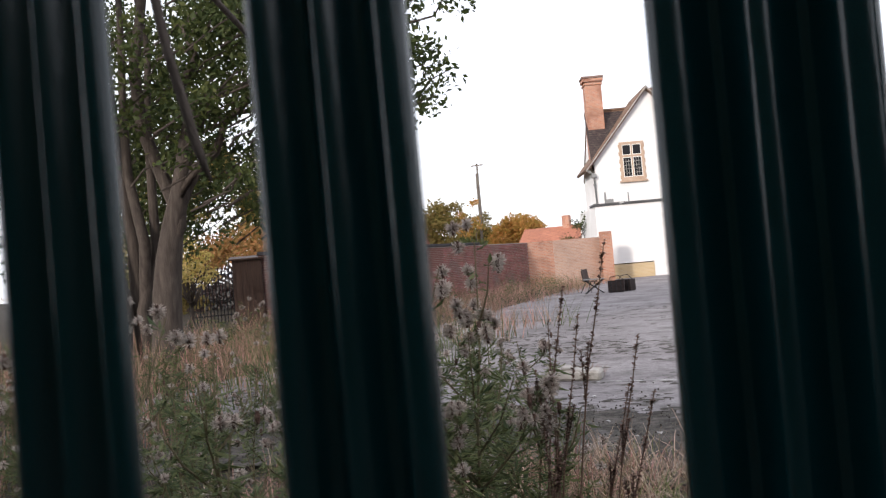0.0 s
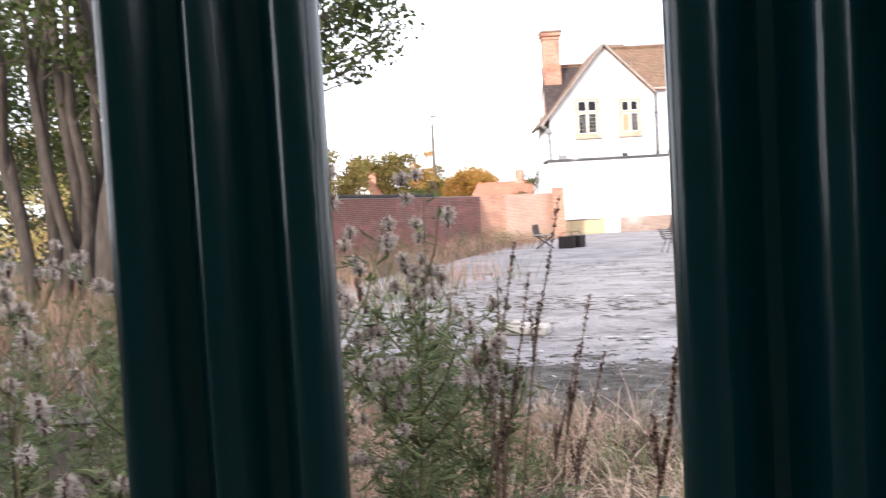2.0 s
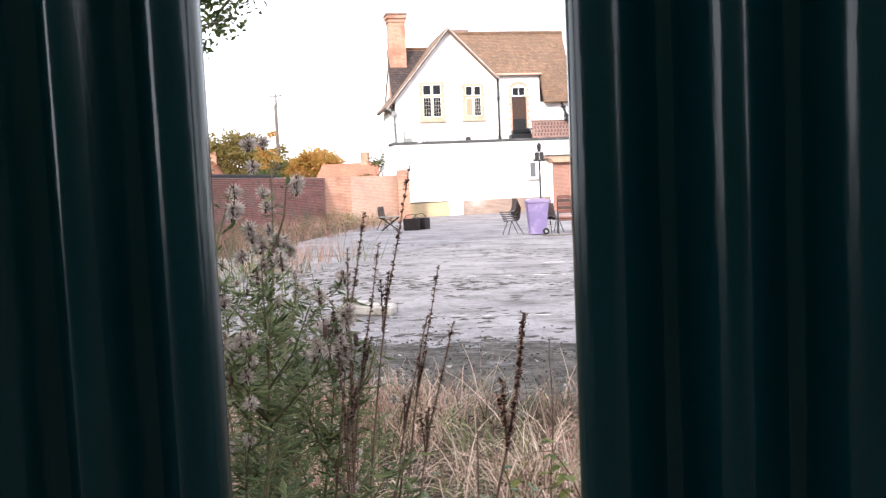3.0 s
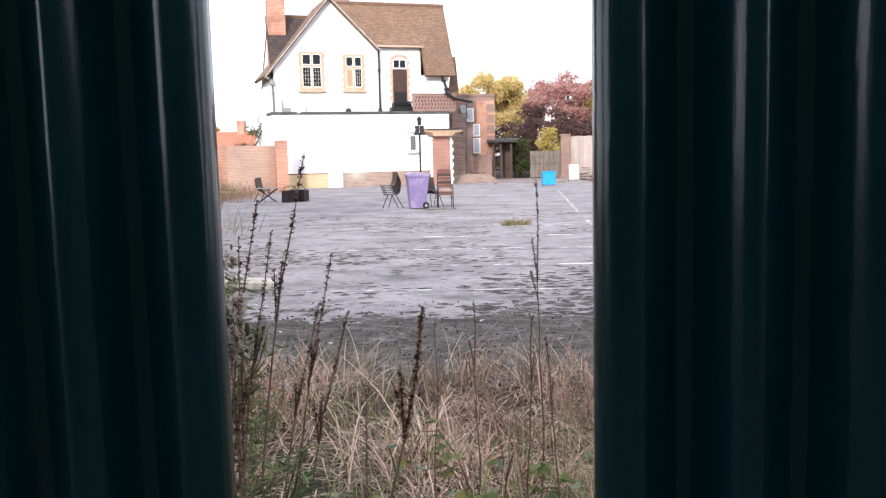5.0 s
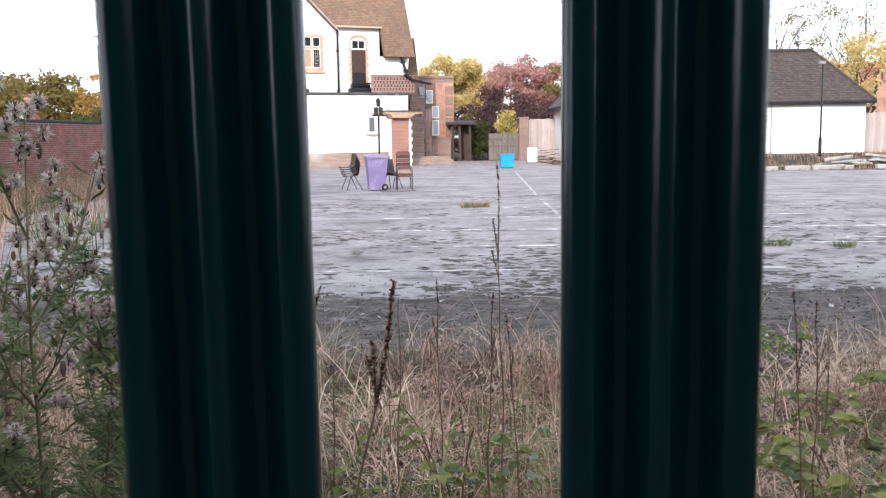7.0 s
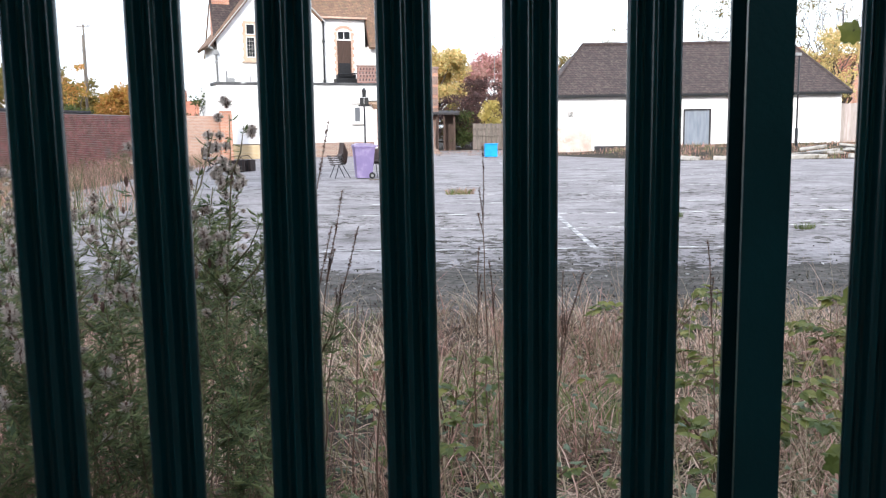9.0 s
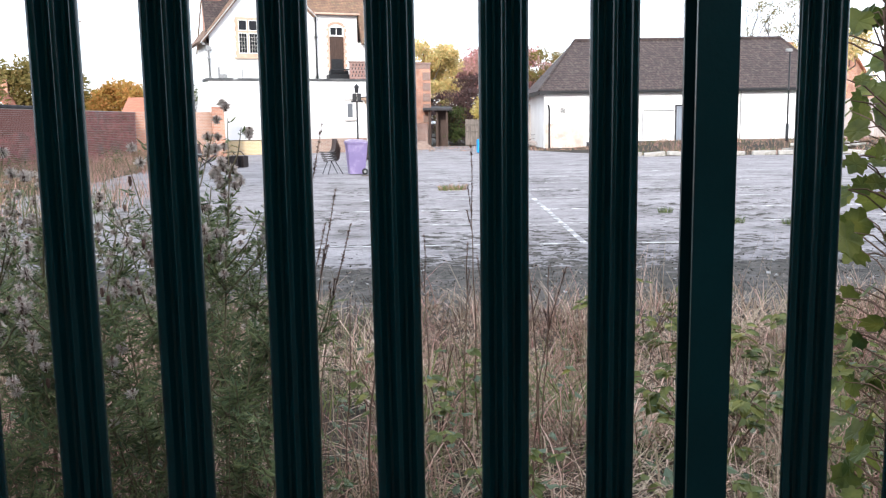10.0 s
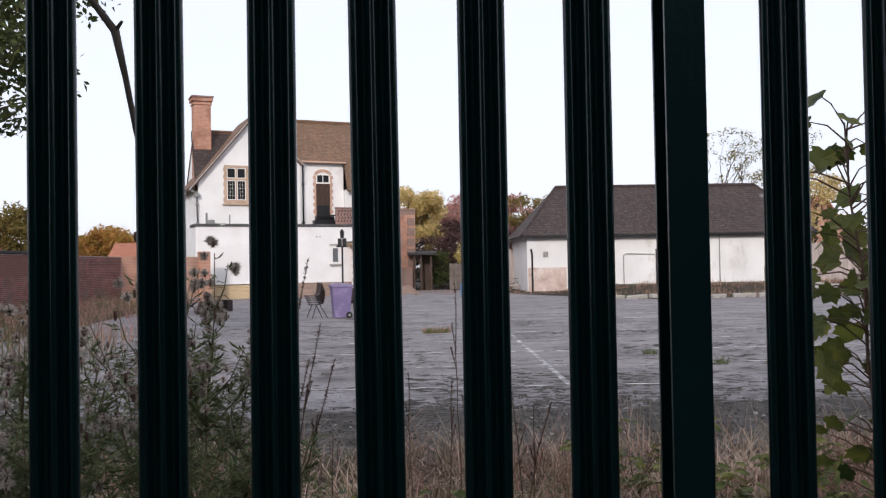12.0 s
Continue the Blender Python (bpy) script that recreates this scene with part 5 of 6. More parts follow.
tree("tree", (16.5, 78, 0), 4.0, 0.12, scatter((16.5, 78, 8.6), 1.4, 1.0, 1.8, 10, 0.2, 0.5, 20), 126, 0.18, M_LEAF_OLIVE, M_BARK, "bare thin tree over the roof", 20)
tree("tree", (-40.5, 90, 0), 2.0, 0.3, scatter((-40.0, 90, 3.9), 7.0, 2.5, 4.6, 110, 0.9, 1.6, 21), 150, 0.36, M_LEAF_OLIVE, M_BARK, "broad olive and gold tree beyond the wall", 21)
tree("tree", (-29.6, 88, 0), 1.6, 0.3, scatter((-29.8, 88, 3.2), 3.4, 2.0, 3.3, 70, 0.7, 1.2, 22), 220, 0.30, M_LEAF_GOLD, M_BARK, "round golden tree beyond the wall", 22)
tree("tree", (-33.2, 84, 0), 2.0, 0.2, scatter((-33.4, 84, 4.8), 1.3, 1.3, 4.0, 22, 0.4, 0.7, 23), 147, 0.28, M_LEAF_GOLD, M_BARK, "slim sparse gold tree by the poles", 23)
tree("shrub", (-32.2, 80, 0), 1.0, 0.15, scatter((-32.2, 80, 2.6), 2.2, 1.4, 1.6, 22, 0.5, 0.9, 24), 231, 0.25, M_LEAF, M_BARK, "dark green shrub beyond the wall", 24, category="shrub")
tree("tree", (-50.0, 80, 0), 2.0, 0.3, scatter((-50.0, 80, 3.8), 7.0, 2.5, 4.6, 100, 0.9, 1.6, 25), 150, 0.36, M_LEAF_GOLD, M_BARK, "gold and brown tree beyond the wall", 25)
tree("shrub", (-14.0, 52, 0), 1.0, 0.06, scatter((-13.3, 52, 3.1), 0.9, 0.8, 0.9, 16, 0.25, 0.45, 26), 294, 0.14, M_LEAF, M_BARK, "dark shrub between the wall and the house", 26, category="shrub")
tree("shrub", (-23.3, 27.8, 0), 1.0, 0.1, scatter((-23.3, 27.8, 2.5), 1.1, 0.8, 1.0, 20, 0.3, 0.5, 27), 357, 0.14, M_LEAF_BRIGHT, M_BARK, "bright yellow shrub by the railings", 27, category="shrub")
tree("shrub", (-26.0, 36, 0), 1.2, 0.15, scatter((-25.5, 36, 2.6), 5.0, 1.5, 1.7, 40, 0.5, 0.9, 28), 231, 0.2, M_LEAF_ORANGE, M_BARK, "orange hedge beyond the railings", 28, category="shrub")
tree("tree", (-37.0, 42, 0), 2.0, 0.3, scatter((-36.0, 42, 5.5), 9.0, 2.5, 5.0, 70, 0.8, 1.4, 29), 147, 0.3, M_LEAF_OLIVE, M_BARK, "broad olive tree beyond the railings", 29)
tree("tree", (-28.0, 45, 0), 1.5, 0.2, scatter((-24.0, 45, 3.6), 2.6, 1.5, 2.4, 34, 0.5, 1.0, 30), 210, 0.24, M_LEAF_OLIVE, M_BARK, "olive tree against the wall", 30)

tree("tree", (-22.5, 22, 0), 1.5, 0.2, scatter((-22.5, 22, 5.0), 3.6, 2.0, 4.2, 60, 0.6, 1.0, 34), 200, 0.19, M_LEAF, M_BARK, "dense dark green tree beyond the weeds", 34)
tree("shrub", (-15.2, 15.5, 0), 0.6, 0.08, scatter((-15.6, 15.5, 1.9), 2.6, 1.0, 0.9, 40, 0.3, 0.6, 35), 210, 0.11, M_LEAF_YELLOW, M_BARK, "low yellowing shrub under the tree", 35, category="shrub")

tree("hedge", (2.5, 69, 0), 0.5, 0.1, scatter((2.8, 69, 1.5), 6.5, 0.9, 1.5, 90, 0.5, 0.8, 36), 150, 0.2, M_LEAF_DARK, M_BARK, "dense dark shade screen behind the gate", 36, category="hedge")
tree("hedge", (-36, 46, 0), 0.5, 0.1, scatter((-36, 46, 1.8), 14, 1.2, 2.0, 120, 0.7, 1.1, 38), 110, 0.24, M_LEAF_DARK, M_BARK, "dark shade screen beyond the railings", 38, category="hedge")
tree("hedge", (-19.5, 72, 0), 0.5, 0.1, scatter((-19.5, 72, 1.6), 4.5, 0.9, 1.3, 50, 0.5, 0.8, 37), 150, 0.2, M_LEAF, M_BARK, "green hedge beyond the brick wall", 37, category="hedge")

# railings and a dark shed at the wall's end
rail = thing("iron_railings", pose(-24.5, 29.2, 0, 0, 0, 38), "black iron railings in the undergrowth", "railings")
for i in range(40):
    part("bar", Shape().box(-0.02 + i * 0.14, 0.02 + i * 0.14, -0.02, 0.02, -0.05, 2.3), M_BLACK, rail)
for z in (0.3, 2.0):
    part("rail", Shape().box(0, 5.6, -0.025, 0.025, z - 0.03, z + 0.03), M_BLACK, rail)
dk = thing("garden_shed", pose(-16.35, 22.3, 0, 0, 0, 34), "narrow dark brown timber shed at the wall's end", "shed")
part("wall", Shape().box(-0.46, 0.42, -0.4, 0.6, -0.05, 2.3), M_DOORWOOD, dk)
part("roof", Shape().slab([(-0.55, -0.5, 2.32), (0.5, -0.5, 2.32), (0.5, 0.7, 2.42), (-0.55, 0.7, 2.42)], 0.05), M_DOORWOOD, dk)
for i in range(5):
    part("batten", Shape().box(-0.44 + i * 0.2, -0.41 + i * 0.2, -0.425, -0.401, -0.05, 2.26), M_DOORWOOD, dk)


# ---- far houses and poles ----
def far_house(m, w, d, h, r, wall_mat, label):
    hs = thing("house", m, label, "house", "far houses")
    part("wall", Shape().prism([(0, -0.1), (w, -0.1), (w, h), (w / 2, h + r), (0, h)], 0, d), wall_mat, hs)
    part("roof_slope", Shape().slab([(-0.3, -0.3, h - 0.2), (w / 2, -0.3, h + r + 0.1), (w / 2, d + 0.3, h + r + 0.1), (-0.3, d + 0.3, h - 0.2)], 0.15), M_TILE_FAR, hs)
    part("roof_slope", Shape().slab([(w + 0.3, -0.3, h - 0.2), (w / 2, -0.3, h + r + 0.1), (w / 2, d + 0.3, h + r + 0.1), (w + 0.3, d + 0.3, h - 0.2)], 0.15), M_TILE_FAR, hs)
    part("chimney", Shape().box(w / 2 - 0.4, w / 2 + 0.4, d * 0.6, d * 0.6 + 0.7, h + r - 0.6, h + r + 1.1), M_BRICK_WARM, hs)
    return hs


far_house(pose(-16.5, 80, 0, 0, 0, 90), 8, 11, 1.9, 2.4, M_RENDER, "white house with an orange tiled roof beyond the wall")
far_house(pose(-42.5, 82, 0, 0, 0, 12), 5.0, 9, 2.6, 2.8, M_RENDER, "white gabled house beyond the wall")
far_house(pose(33.0, 74, 0, 0, 0, 30), 9, 10, 3.4, 4.0, M_BRICK_WARM, "brick house with an orange roof")
for x, y, h, cross in ((-34.6, 90, 12.3, True), (-33.2, 86, 10.8, False)):
    p = thing("telegraph_pole", pose(x, y, 0), "grey wooden telegraph pole", "pole", "telegraph poles")
    part("pole", Shape().tube([(0, 0, -0.1), (0, 0, h)], [0.16, 0.1], 8), M_FENCEWOOD, p, smooth=True)
    if cross:
        part("crossarm", Shape().box(-0.7, 0.7, -0.06, 0.06, h - 0.25, h - 0.13), M_FENCEWOOD, p)
    else:
        part("step_iron", Shape().box(-0.25, 0.25, -0.03, 0.03, h - 1.5, h - 1.45), M_BLACK, p)
ant = thing("aerial_mast", pose(5.2, 72, 0), "thin aerial mast behind the yard", "mast")
part("pole", Shape().tube([(0, 0, -0.1), (0, 0, 9.0)], 0.025, 6), M_GREYPIPE, ant)
part("aerial", Shape().box(-0.3, 0.3, -0.02, 0.02, 8.7, 8.74), M_GREYPIPE, ant)


# ---- weeds behind the fence ----
def bend_stem(s, h, lean, r, seed, n=8, wob=0.02):
    rg = random.Random(seed)
    pts = []
    off = Vector()
    for i in range(n + 1):
        k = i / n
        off += Vector((rg.gauss(0, wob), rg.gauss(0, wob), 0)) * h / n * 3
        pts.append(Vector((lean[0] * k * k, lean[1] * k * k, h * k)) + off)
    s.tube([tuple(p) for p in pts], [r * (1 - 0.75 * i / n) for i in range(n + 1)], 5)
    return pts


def on_stem(pts, k):
    f = k * (len(pts) - 1)
    i = min(int(f), len(pts) - 2)
    return pts[i].lerp(pts[i + 1], f - i)


def thistle(seed, h, lean, heads=14, leaves=1.0, green=(0.24, 0.9), leaf_mat=None, name="thistle", label="tall thistle with green leaves and grey down heads", shoots_n=15):
    """A stem with rising side shoots, narrow jagged leaves along them, and down heads at the top."""
    rg = random.Random(seed)
    t = thing(name, pose(0, 0, 0), label, "weed", "tall weeds")
    st, lv, hd, fl = Shape(), Shape(), Shape(), Shape()
    main = bend_stem(st, h, lean, 0.0065, seed, wob=0.014)
    shoots = [main]
    for i in range(shoots_n):
        k = rg.uniform(0.16, 0.9)
        a = on_stem(main, k)
        w = rg.uniform(0, 6.28)
        ln = h * rg.uniform(0.14, 0.36) * (1.15 - 0.75 * k)
        out = rg.uniform(0.35, 0.8)
        b = a + Vector((math.cos(w) * ln * out, math.sin(w) * ln * out, ln * rg.uniform(0.75, 1.0)))
        m = a.lerp(b, 0.5) + Vector((math.cos(w), math.sin(w), -0.3)) * ln * 0.08
        st.tube([tuple(a), tuple(m), tuple(b)], [0.0032, 0.0024, 0.0012], 4)
        shoots.append([a, m, b])
        if rg.random() < 0.5:
            w += rg.uniform(-1, 1)
            c = m + Vector((math.cos(w) * ln * 0.3, math.sin(w) * ln * 0.3, ln * 0.35))
            st.tube([tuple(m), tuple(m.lerp(c, 0.5)), tuple(c)], [0.002, 0.0015, 0.001], 4)
            shoots.append([m, m.lerp(c, 0.5), c])
    for sh in shoots:
        length = sum((q - p).length for p, q in zip(sh, sh[1:]))
        for i in range(int(length * 165 * leaves)):
            p = on_stem(sh, rg.uniform(0.02, 1.0))
            k = p.z / h
            if k < green[0] or (k > green[1] and rg.random() < 0.75) or rg.random() < 0.15:
                continue
            w = rg.uniform(0, 6.28)
            d = Vector((math.cos(w), math.sin(w), rg.uniform(-0.5, 0.8)))
            ln = rg.uniform(0.016, 0.052)
            for q in (-0.55, 0.0, 0.55):   # jagged lobes
                e = Vector((math.cos(w + q), math.sin(w + q), d.z + rg.uniform(-0.35, 0.35)))
                lv.leaf(p + d * ln * 0.3 * (1 - abs(q)), e, Vector((rg.gauss(0, 0.4), rg.gauss(0, 0.4), 1)), ln * (1.0 if q == 0 else 0.6), 0.24)
    tops = [sh[-1] for sh in shoots if sh[-1].z > h * 0.68] + [main[-1], main[-2]]
    for i in range(heads):
        p = rg.choice(tops) + Vector((rg.gauss(0, 0.022), rg.gauss(0, 0.022), rg.gauss(-0.01, 0.035)))
        hd.tube([tuple(p + Vector((0, 0, -0.014))), tuple(p), tuple(p + Vector((0, 0, 0.014)))], [0.003, 0.006, 0.004], 6)
        down = rg.random() < 0.85
        for j in range(170 if down else 12):
            d = Vector((rg.gauss(0, 1), rg.gauss(0, 1), rg.gauss(0.3, 0.9))).normalized()
            (fl if down else hd).leaf(p, d, Vector((rg.gauss(0, 1), rg.gauss(0, 1), 0.2)), rg.uniform(0.008, 0.023) if down else rg.uniform(0.005, 0.010), 0.15 if down else 0.25)
    part("stalk", st, M_WEED_STEM if leaves > 0.5 else M_DRYSTEM, t, kind="stuff")
    part("foliage", lv, leaf_mat or M_WEED, t, kind="stuff")
    if heads:
        part("seed_head", hd, M_SEED, t, "dark prickly seed heads", kind="stuff")
        part("down", fl, M_FLUFF, t, "grey pink thistle down", kind="stuff")
    return t


def dead_spike(seed, h, lean, spike=0.35, name="dock_stem", label="dead brown dock stem with a dark seed spike", curl=0.0, mat_seed=None, side=2, grain=(0.005, 0.011), many=210):
    """A bare stem that ends in a long spike of small seeds."""
    rg = random.Random(seed)
    t = thing(name, pose(0, 0, 0), label, "weed", "dead seed stems")
    st, sd = Shape(), Shape()
    pts = bend_stem(st, h, lean, 0.0045, seed, 12, 0.012)
    if curl:
        st.v, st.f = [], []
        pts = [p + Vector((math.sin(i / 12 * 5.2) * curl * (i / 12) ** 2, 0, 0)) for i, p in enumerate(pts)]
        st.tube([tuple(p) for p in pts], [0.0045 * (1 - 0.6 * i / 12) for i in range(13)], 5)
    runs = [(pts, 1 - spike, 1.0)]
    for i in range(side):
        a = on_stem(pts, 1 - spike * rg.uniform(0.9, 1.25))
        w = rg.uniform(0, 6.28)
        b = a + Vector((math.cos(w) * 0.04, math.sin(w) * 0.03, rg.uniform(0.07, 0.15)))
        st.tube([tuple(a), tuple(b)], [0.002, 0.001], 4)
        runs.append(([a, a.lerp(b, 0.5), b], 0.3, 1.0))
    for run, k0, k1 in runs:
        for i in range(int(many * (1 if run is pts else 0.3))):
            k = rg.uniform(k0, k1)
            p = on_stem(run, k)
            d = Vector((rg.gauss(0, 1), rg.gauss(0, 1), rg.gauss(0.5, 0.5))).normalized()
            sd.leaf(p, d, Vector((0, 0, 1)), rg.uniform(*grain), 0.85)
    part("stalk", st, M_DRYSTEM, t, kind="stuff")
    part("seed_spike", sd, mat_seed or M_SEED, t, "rough dark seed spike", kind="stuff")
    return t


def at(t, x, y, z=0.0, rz=0.0, sc=1.0):
    t.matrix_basis = pose(x, y, z + height(x, y), 0, 0, rz)
    return t


T1 = at(thistle(101, 1.64, (0.02, 0.05), 64, 1.2, (0.34, 0.85)), -0.62, 1.5)
T2 = at(thistle(102, 1.45, (-0.1, 0.1), 14, 1.1, (0.36, 0.9)), -0.95, 1.1)
T3 = at(thistle(103, 1.40, (0.1, 0.0), 8, 1.3, (0.36, 0.98)), -0.78, 1.75)
T6 = at(thistle(106, 1.66, (0.05, 0.02), 60, 0.8, (0.1, 0.7), label="tall withered thistle crowned with grey down", shoots_n=22), -0.74, 1.30)
T4 = at(thistle(104, 1.12, (0.2, 0.0), 0, 1.1, (0.42, 1.0), name="mugwort", label="bushy green mugwort stems behind the fence", shoots_n=9), -0.46, 1.3)
T5 = at(thistle(105, 1.5, (-0.05, 0.1), 44, 0.8, (0.15, 0.75), label="withered thistle with masses of grey pink down"), -1.05, 0.85)
rng = random.Random(8)
spots = [(-1.25, 1.5), (-0.92, 2.2), (-1.5, 1.0), (-1.75, 1.7), (-1.15, 2.7), (-1.45, 2.3), (-2.1, 1.3), (-2.0, 2.4), (-1.7, 3.1), (-2.5, 2.0), (-2.7, 3.0), (-2.3, 3.6), (-3.2, 2.6), (-3.0, 3.9), (-0.72, 1.15), (-1.2, 1.95),
         (-1.62, 0.7), (-2.3, 0.8), (-2.9, 1.5), (-3.6, 3.4), (-4.1, 4.6), (-3.4, 4.9), (-2.7, 4.6), (-4.8, 3.8), (-4.6, 5.6), (-0.86, 0.95), (-1.3, 0.62), (-0.66, 2.0), (-1.0, 3.3), (-1.5, 3.9)]
for i, (x, y) in enumerate(spots):
    src = (T3, T2, T3, T5, T3, T1)[i % 6]
    k = rng.uniform(0.72, 0.98)
    copy_thing(src, pose(x, y, height(x, y), 0, 0, rng.uniform(0, 360)) @ Matrix.Diagonal((1, 1, k, 1)))
for x, y, k in ((-0.40, 1.30, 0.95), (-0.36, 1.15, 0.8), (-0.5, 1.1, 0.9), (-0.95, 1.45, 1.05), (-1.15, 1.6, 1.1), (-0.75, 2.2, 1.1), (-1.0, 2.6, 1.1), (-1.5, 1.4, 1.1), (-1.8, 2.0, 1.15), (-1.3, 2.4, 1.1), (-0.68, 1.9, 1.12), (-0.55, 1.6, 1.1), (-0.85, 1.25, 1.0), (-1.25, 1.0, 1.0), (-1.6, 1.9, 1.0), (-2.2, 1.7, 1.1), (-2.4, 2.6, 1.1)):
    copy_thing(T4, pose(x, y, height(x, y), 0, 0, rng.uniform(0, 360)) @ Matrix.Diagonal((1, 1, k, 1)))

M_CURLED = mat("brown curled seed spike", (0.14, 0.085, 0.06), (0.25, 0.16, 0.112), rough=0.85, scale=20, bump=0.2, island=0.3)
D1 = at(dead_spike(201, 1.36, (0.02, 0.02), 0.17, curl=-0.10, grain=(0.006, 0.012), many=330, mat_seed=M_CURLED), -0.115, 1.24)
D2 = at(dead_spike(202, 1.44, (0.02, 0.05), 0.24), 0.27, 2.75)
D3 = at(dead_spike(203, 1.62, (0.16, 0.05), 0.22), -0.44, 1.58)
D4 = at(dead_spike(204, 1.45, (0.02, 0.0), 0.42), -0.46, 1.62)
for x, y, k, a, src in ((0.31, 2.6, 0.66, 40, D2), (0.20, 2.7, 0.70, 190, D2), (-0.40, 1.7, 0.86, 20, D3), (-0.36, 1.6, 0.80, -15, D3), (-0.42, 1.5, 0.78, 60, D4), (-0.5, 1.75, 0.85, -20, D4), (0.05, 2.9, 0.7, 0, D2), (0.48, 2.2, 0.72, 90, D2),
                        (0.56, 2.6, 0.62, 10, D4), (1.15, 2.3, 0.74, 30, D2), (1.3, 2.6, 0.7, 130, D2), (-0.3, 2.3, 0.6, 0, D4), (0.42, 1.9, 0.66, 300, D3), (-0.48, 1.55, 0.9, 35, D3), (-0.40, 1.45, 0.83, 100, D3), (-0.52, 1.66, 0.94, -40, D3), (-0.46, 1.8, 0.78, 10, D3), (1.5, 3.0, 0.6, 0, D4), (-0.15, 3.4, 0.6, 45, D4)):
    copy_thing(src, pose(x, y, height(x, y), 0, 0, a) @ Matrix.Diagonal((1, 1, k, 1)))


# the dead branch hanging beyond the fence
br = thing("hanging_branch", pose(0, 0, 0), "bare dead branch hanging from the tree behind the fence", "branch")
part("limb", Shape().tube([(-8.5, 12.9, 5.35), (-5.0, 6.0, 4.6), (-2.0, 1.8, 3.6), (-1.0, 0.62, 2.85), (-0.74, 0.55, 2.44), (-0.635, 0.5, 2.20), (-0.575, 0.5, 2.12), (-0.535, 0.5, 2.065), (-0.515, 0.5, 1.97), (-0.495, 0.5, 1.86), (-0.465, 0.5, 1.75), (-0.45, 0.5, 1.71)],
                          [0.05, 0.03, 0.016, 0.010, 0.009, 0.0075, 0.007, 0.0088, 0.0062, 0.0055, 0.006, 0.0025], 8), M_BARK, br, smooth=True)
part("twig", Shape().tube([(-0.535, 0.5, 2.065), (-0.518, 0.49, 2.082)], [0.005, 0.003], 6), M_BARK, br)
part("twig", Shape().tube([(-0.62, 0.5, 2.18), (-0.65, 0.49, 2.17)], [0.005, 0.003], 6), M_BARK, br)


# ---- sycamore sapling ----
def lobed(s, p, d, up, size, rg):
    """A five-lobed leaf, slightly cupped."""
    d = d.normalized()
    side = d.cross(up).normalized()
    nrm = side.cross(d)
    rim = [(0, 0.0), (0.20, -0.12), (0.42, -0.06), (0.38, 0.12), (0.58, 0.30), (0.48, 0.42), (0.50, 0.66), (0.26, 0.70), (0.10, 0.86), (0.0, 1.0), (-0.12, 0.84), (-0.27, 0.69), (-0.50, 0.64), (-0.47, 0.42), (-0.57, 0.30), (-0.39, 0.12), (-0.42, -0.06), (-0.20, -0.12)]
    k = len(s.v)
    s.v.append(tuple(p + d * size * 0.35 - nrm * size * 0.06))
    for x, y in rim:
        s.v.append(tuple(p + (side * x + d * y) * size * rg.uniform(0.93, 1.07) + nrm * size * rg.uniform(-0.03, 0.05)))
    for i in range(len(rim)):
        s.f.append((k, k + 1 + i, k + 1 + (i + 1) % len(rim)))


def sapling(m, h, n, seed, size, label, lean=(0.1, 0.0), start=0.15):
    t = thing("sycamore_sapling", m, label, "sapling", "saplings")
    rg = random.Random(seed)
    st, lv = Shape(), Shape()
    main = bend_stem(st, h, lean, 0.009, seed, 10)
    for i in range(n):
        k = start + (1 - start) * (i + rg.random()) / n
        a = on_stem(main, k)
        w = rg.uniform(0, 6.28)
        ln = rg.uniform(0.06, 0.26) * (1.15 - 0.6 * k)
        b = a + Vector((math.cos(w) * ln, math.sin(w) * ln, rg.uniform(-0.02, 0.09)))
        st.tube([tuple(a), tuple(a.lerp(b, 0.5) + Vector((0, 0, 0.015))), tuple(b)], [0.0025, 0.002, 0.0012], 4)
        lobed(lv, b, Vector((math.cos(w), math.sin(w), rg.uniform(-1.3, -0.2))), Vector((rg.gauss(0, 0.8), rg.gauss(-0.4, 0.8), 0.8)), size * rg.uniform(0.5, 1.3), rg)
    part("stalk", st, M_DRYSTEM, t, kind="stuff")
    part("foliage", lv, M_SYCAMORE, t, "spotted yellow green lobed leaves", kind="stuff")
    return t


sapling(pose(1.13, 0.80, 0), 1.92, 140, 5, 0.064, "leafy sycamore sapling with black-spotted yellowing leaves", (-0.02, 0.1))
sapling(pose(1.25, 0.95, 0), 1.75, 120, 6, 0.064, "leafy sycamore sapling with black-spotted yellowing leaves", (0.1, 0.1))
sapling(pose(1.45, 0.7, 0), 2.1, 120, 16, 0.066, "leafy sycamore sapling with black-spotted yellowing leaves", (0.15, 0.1))

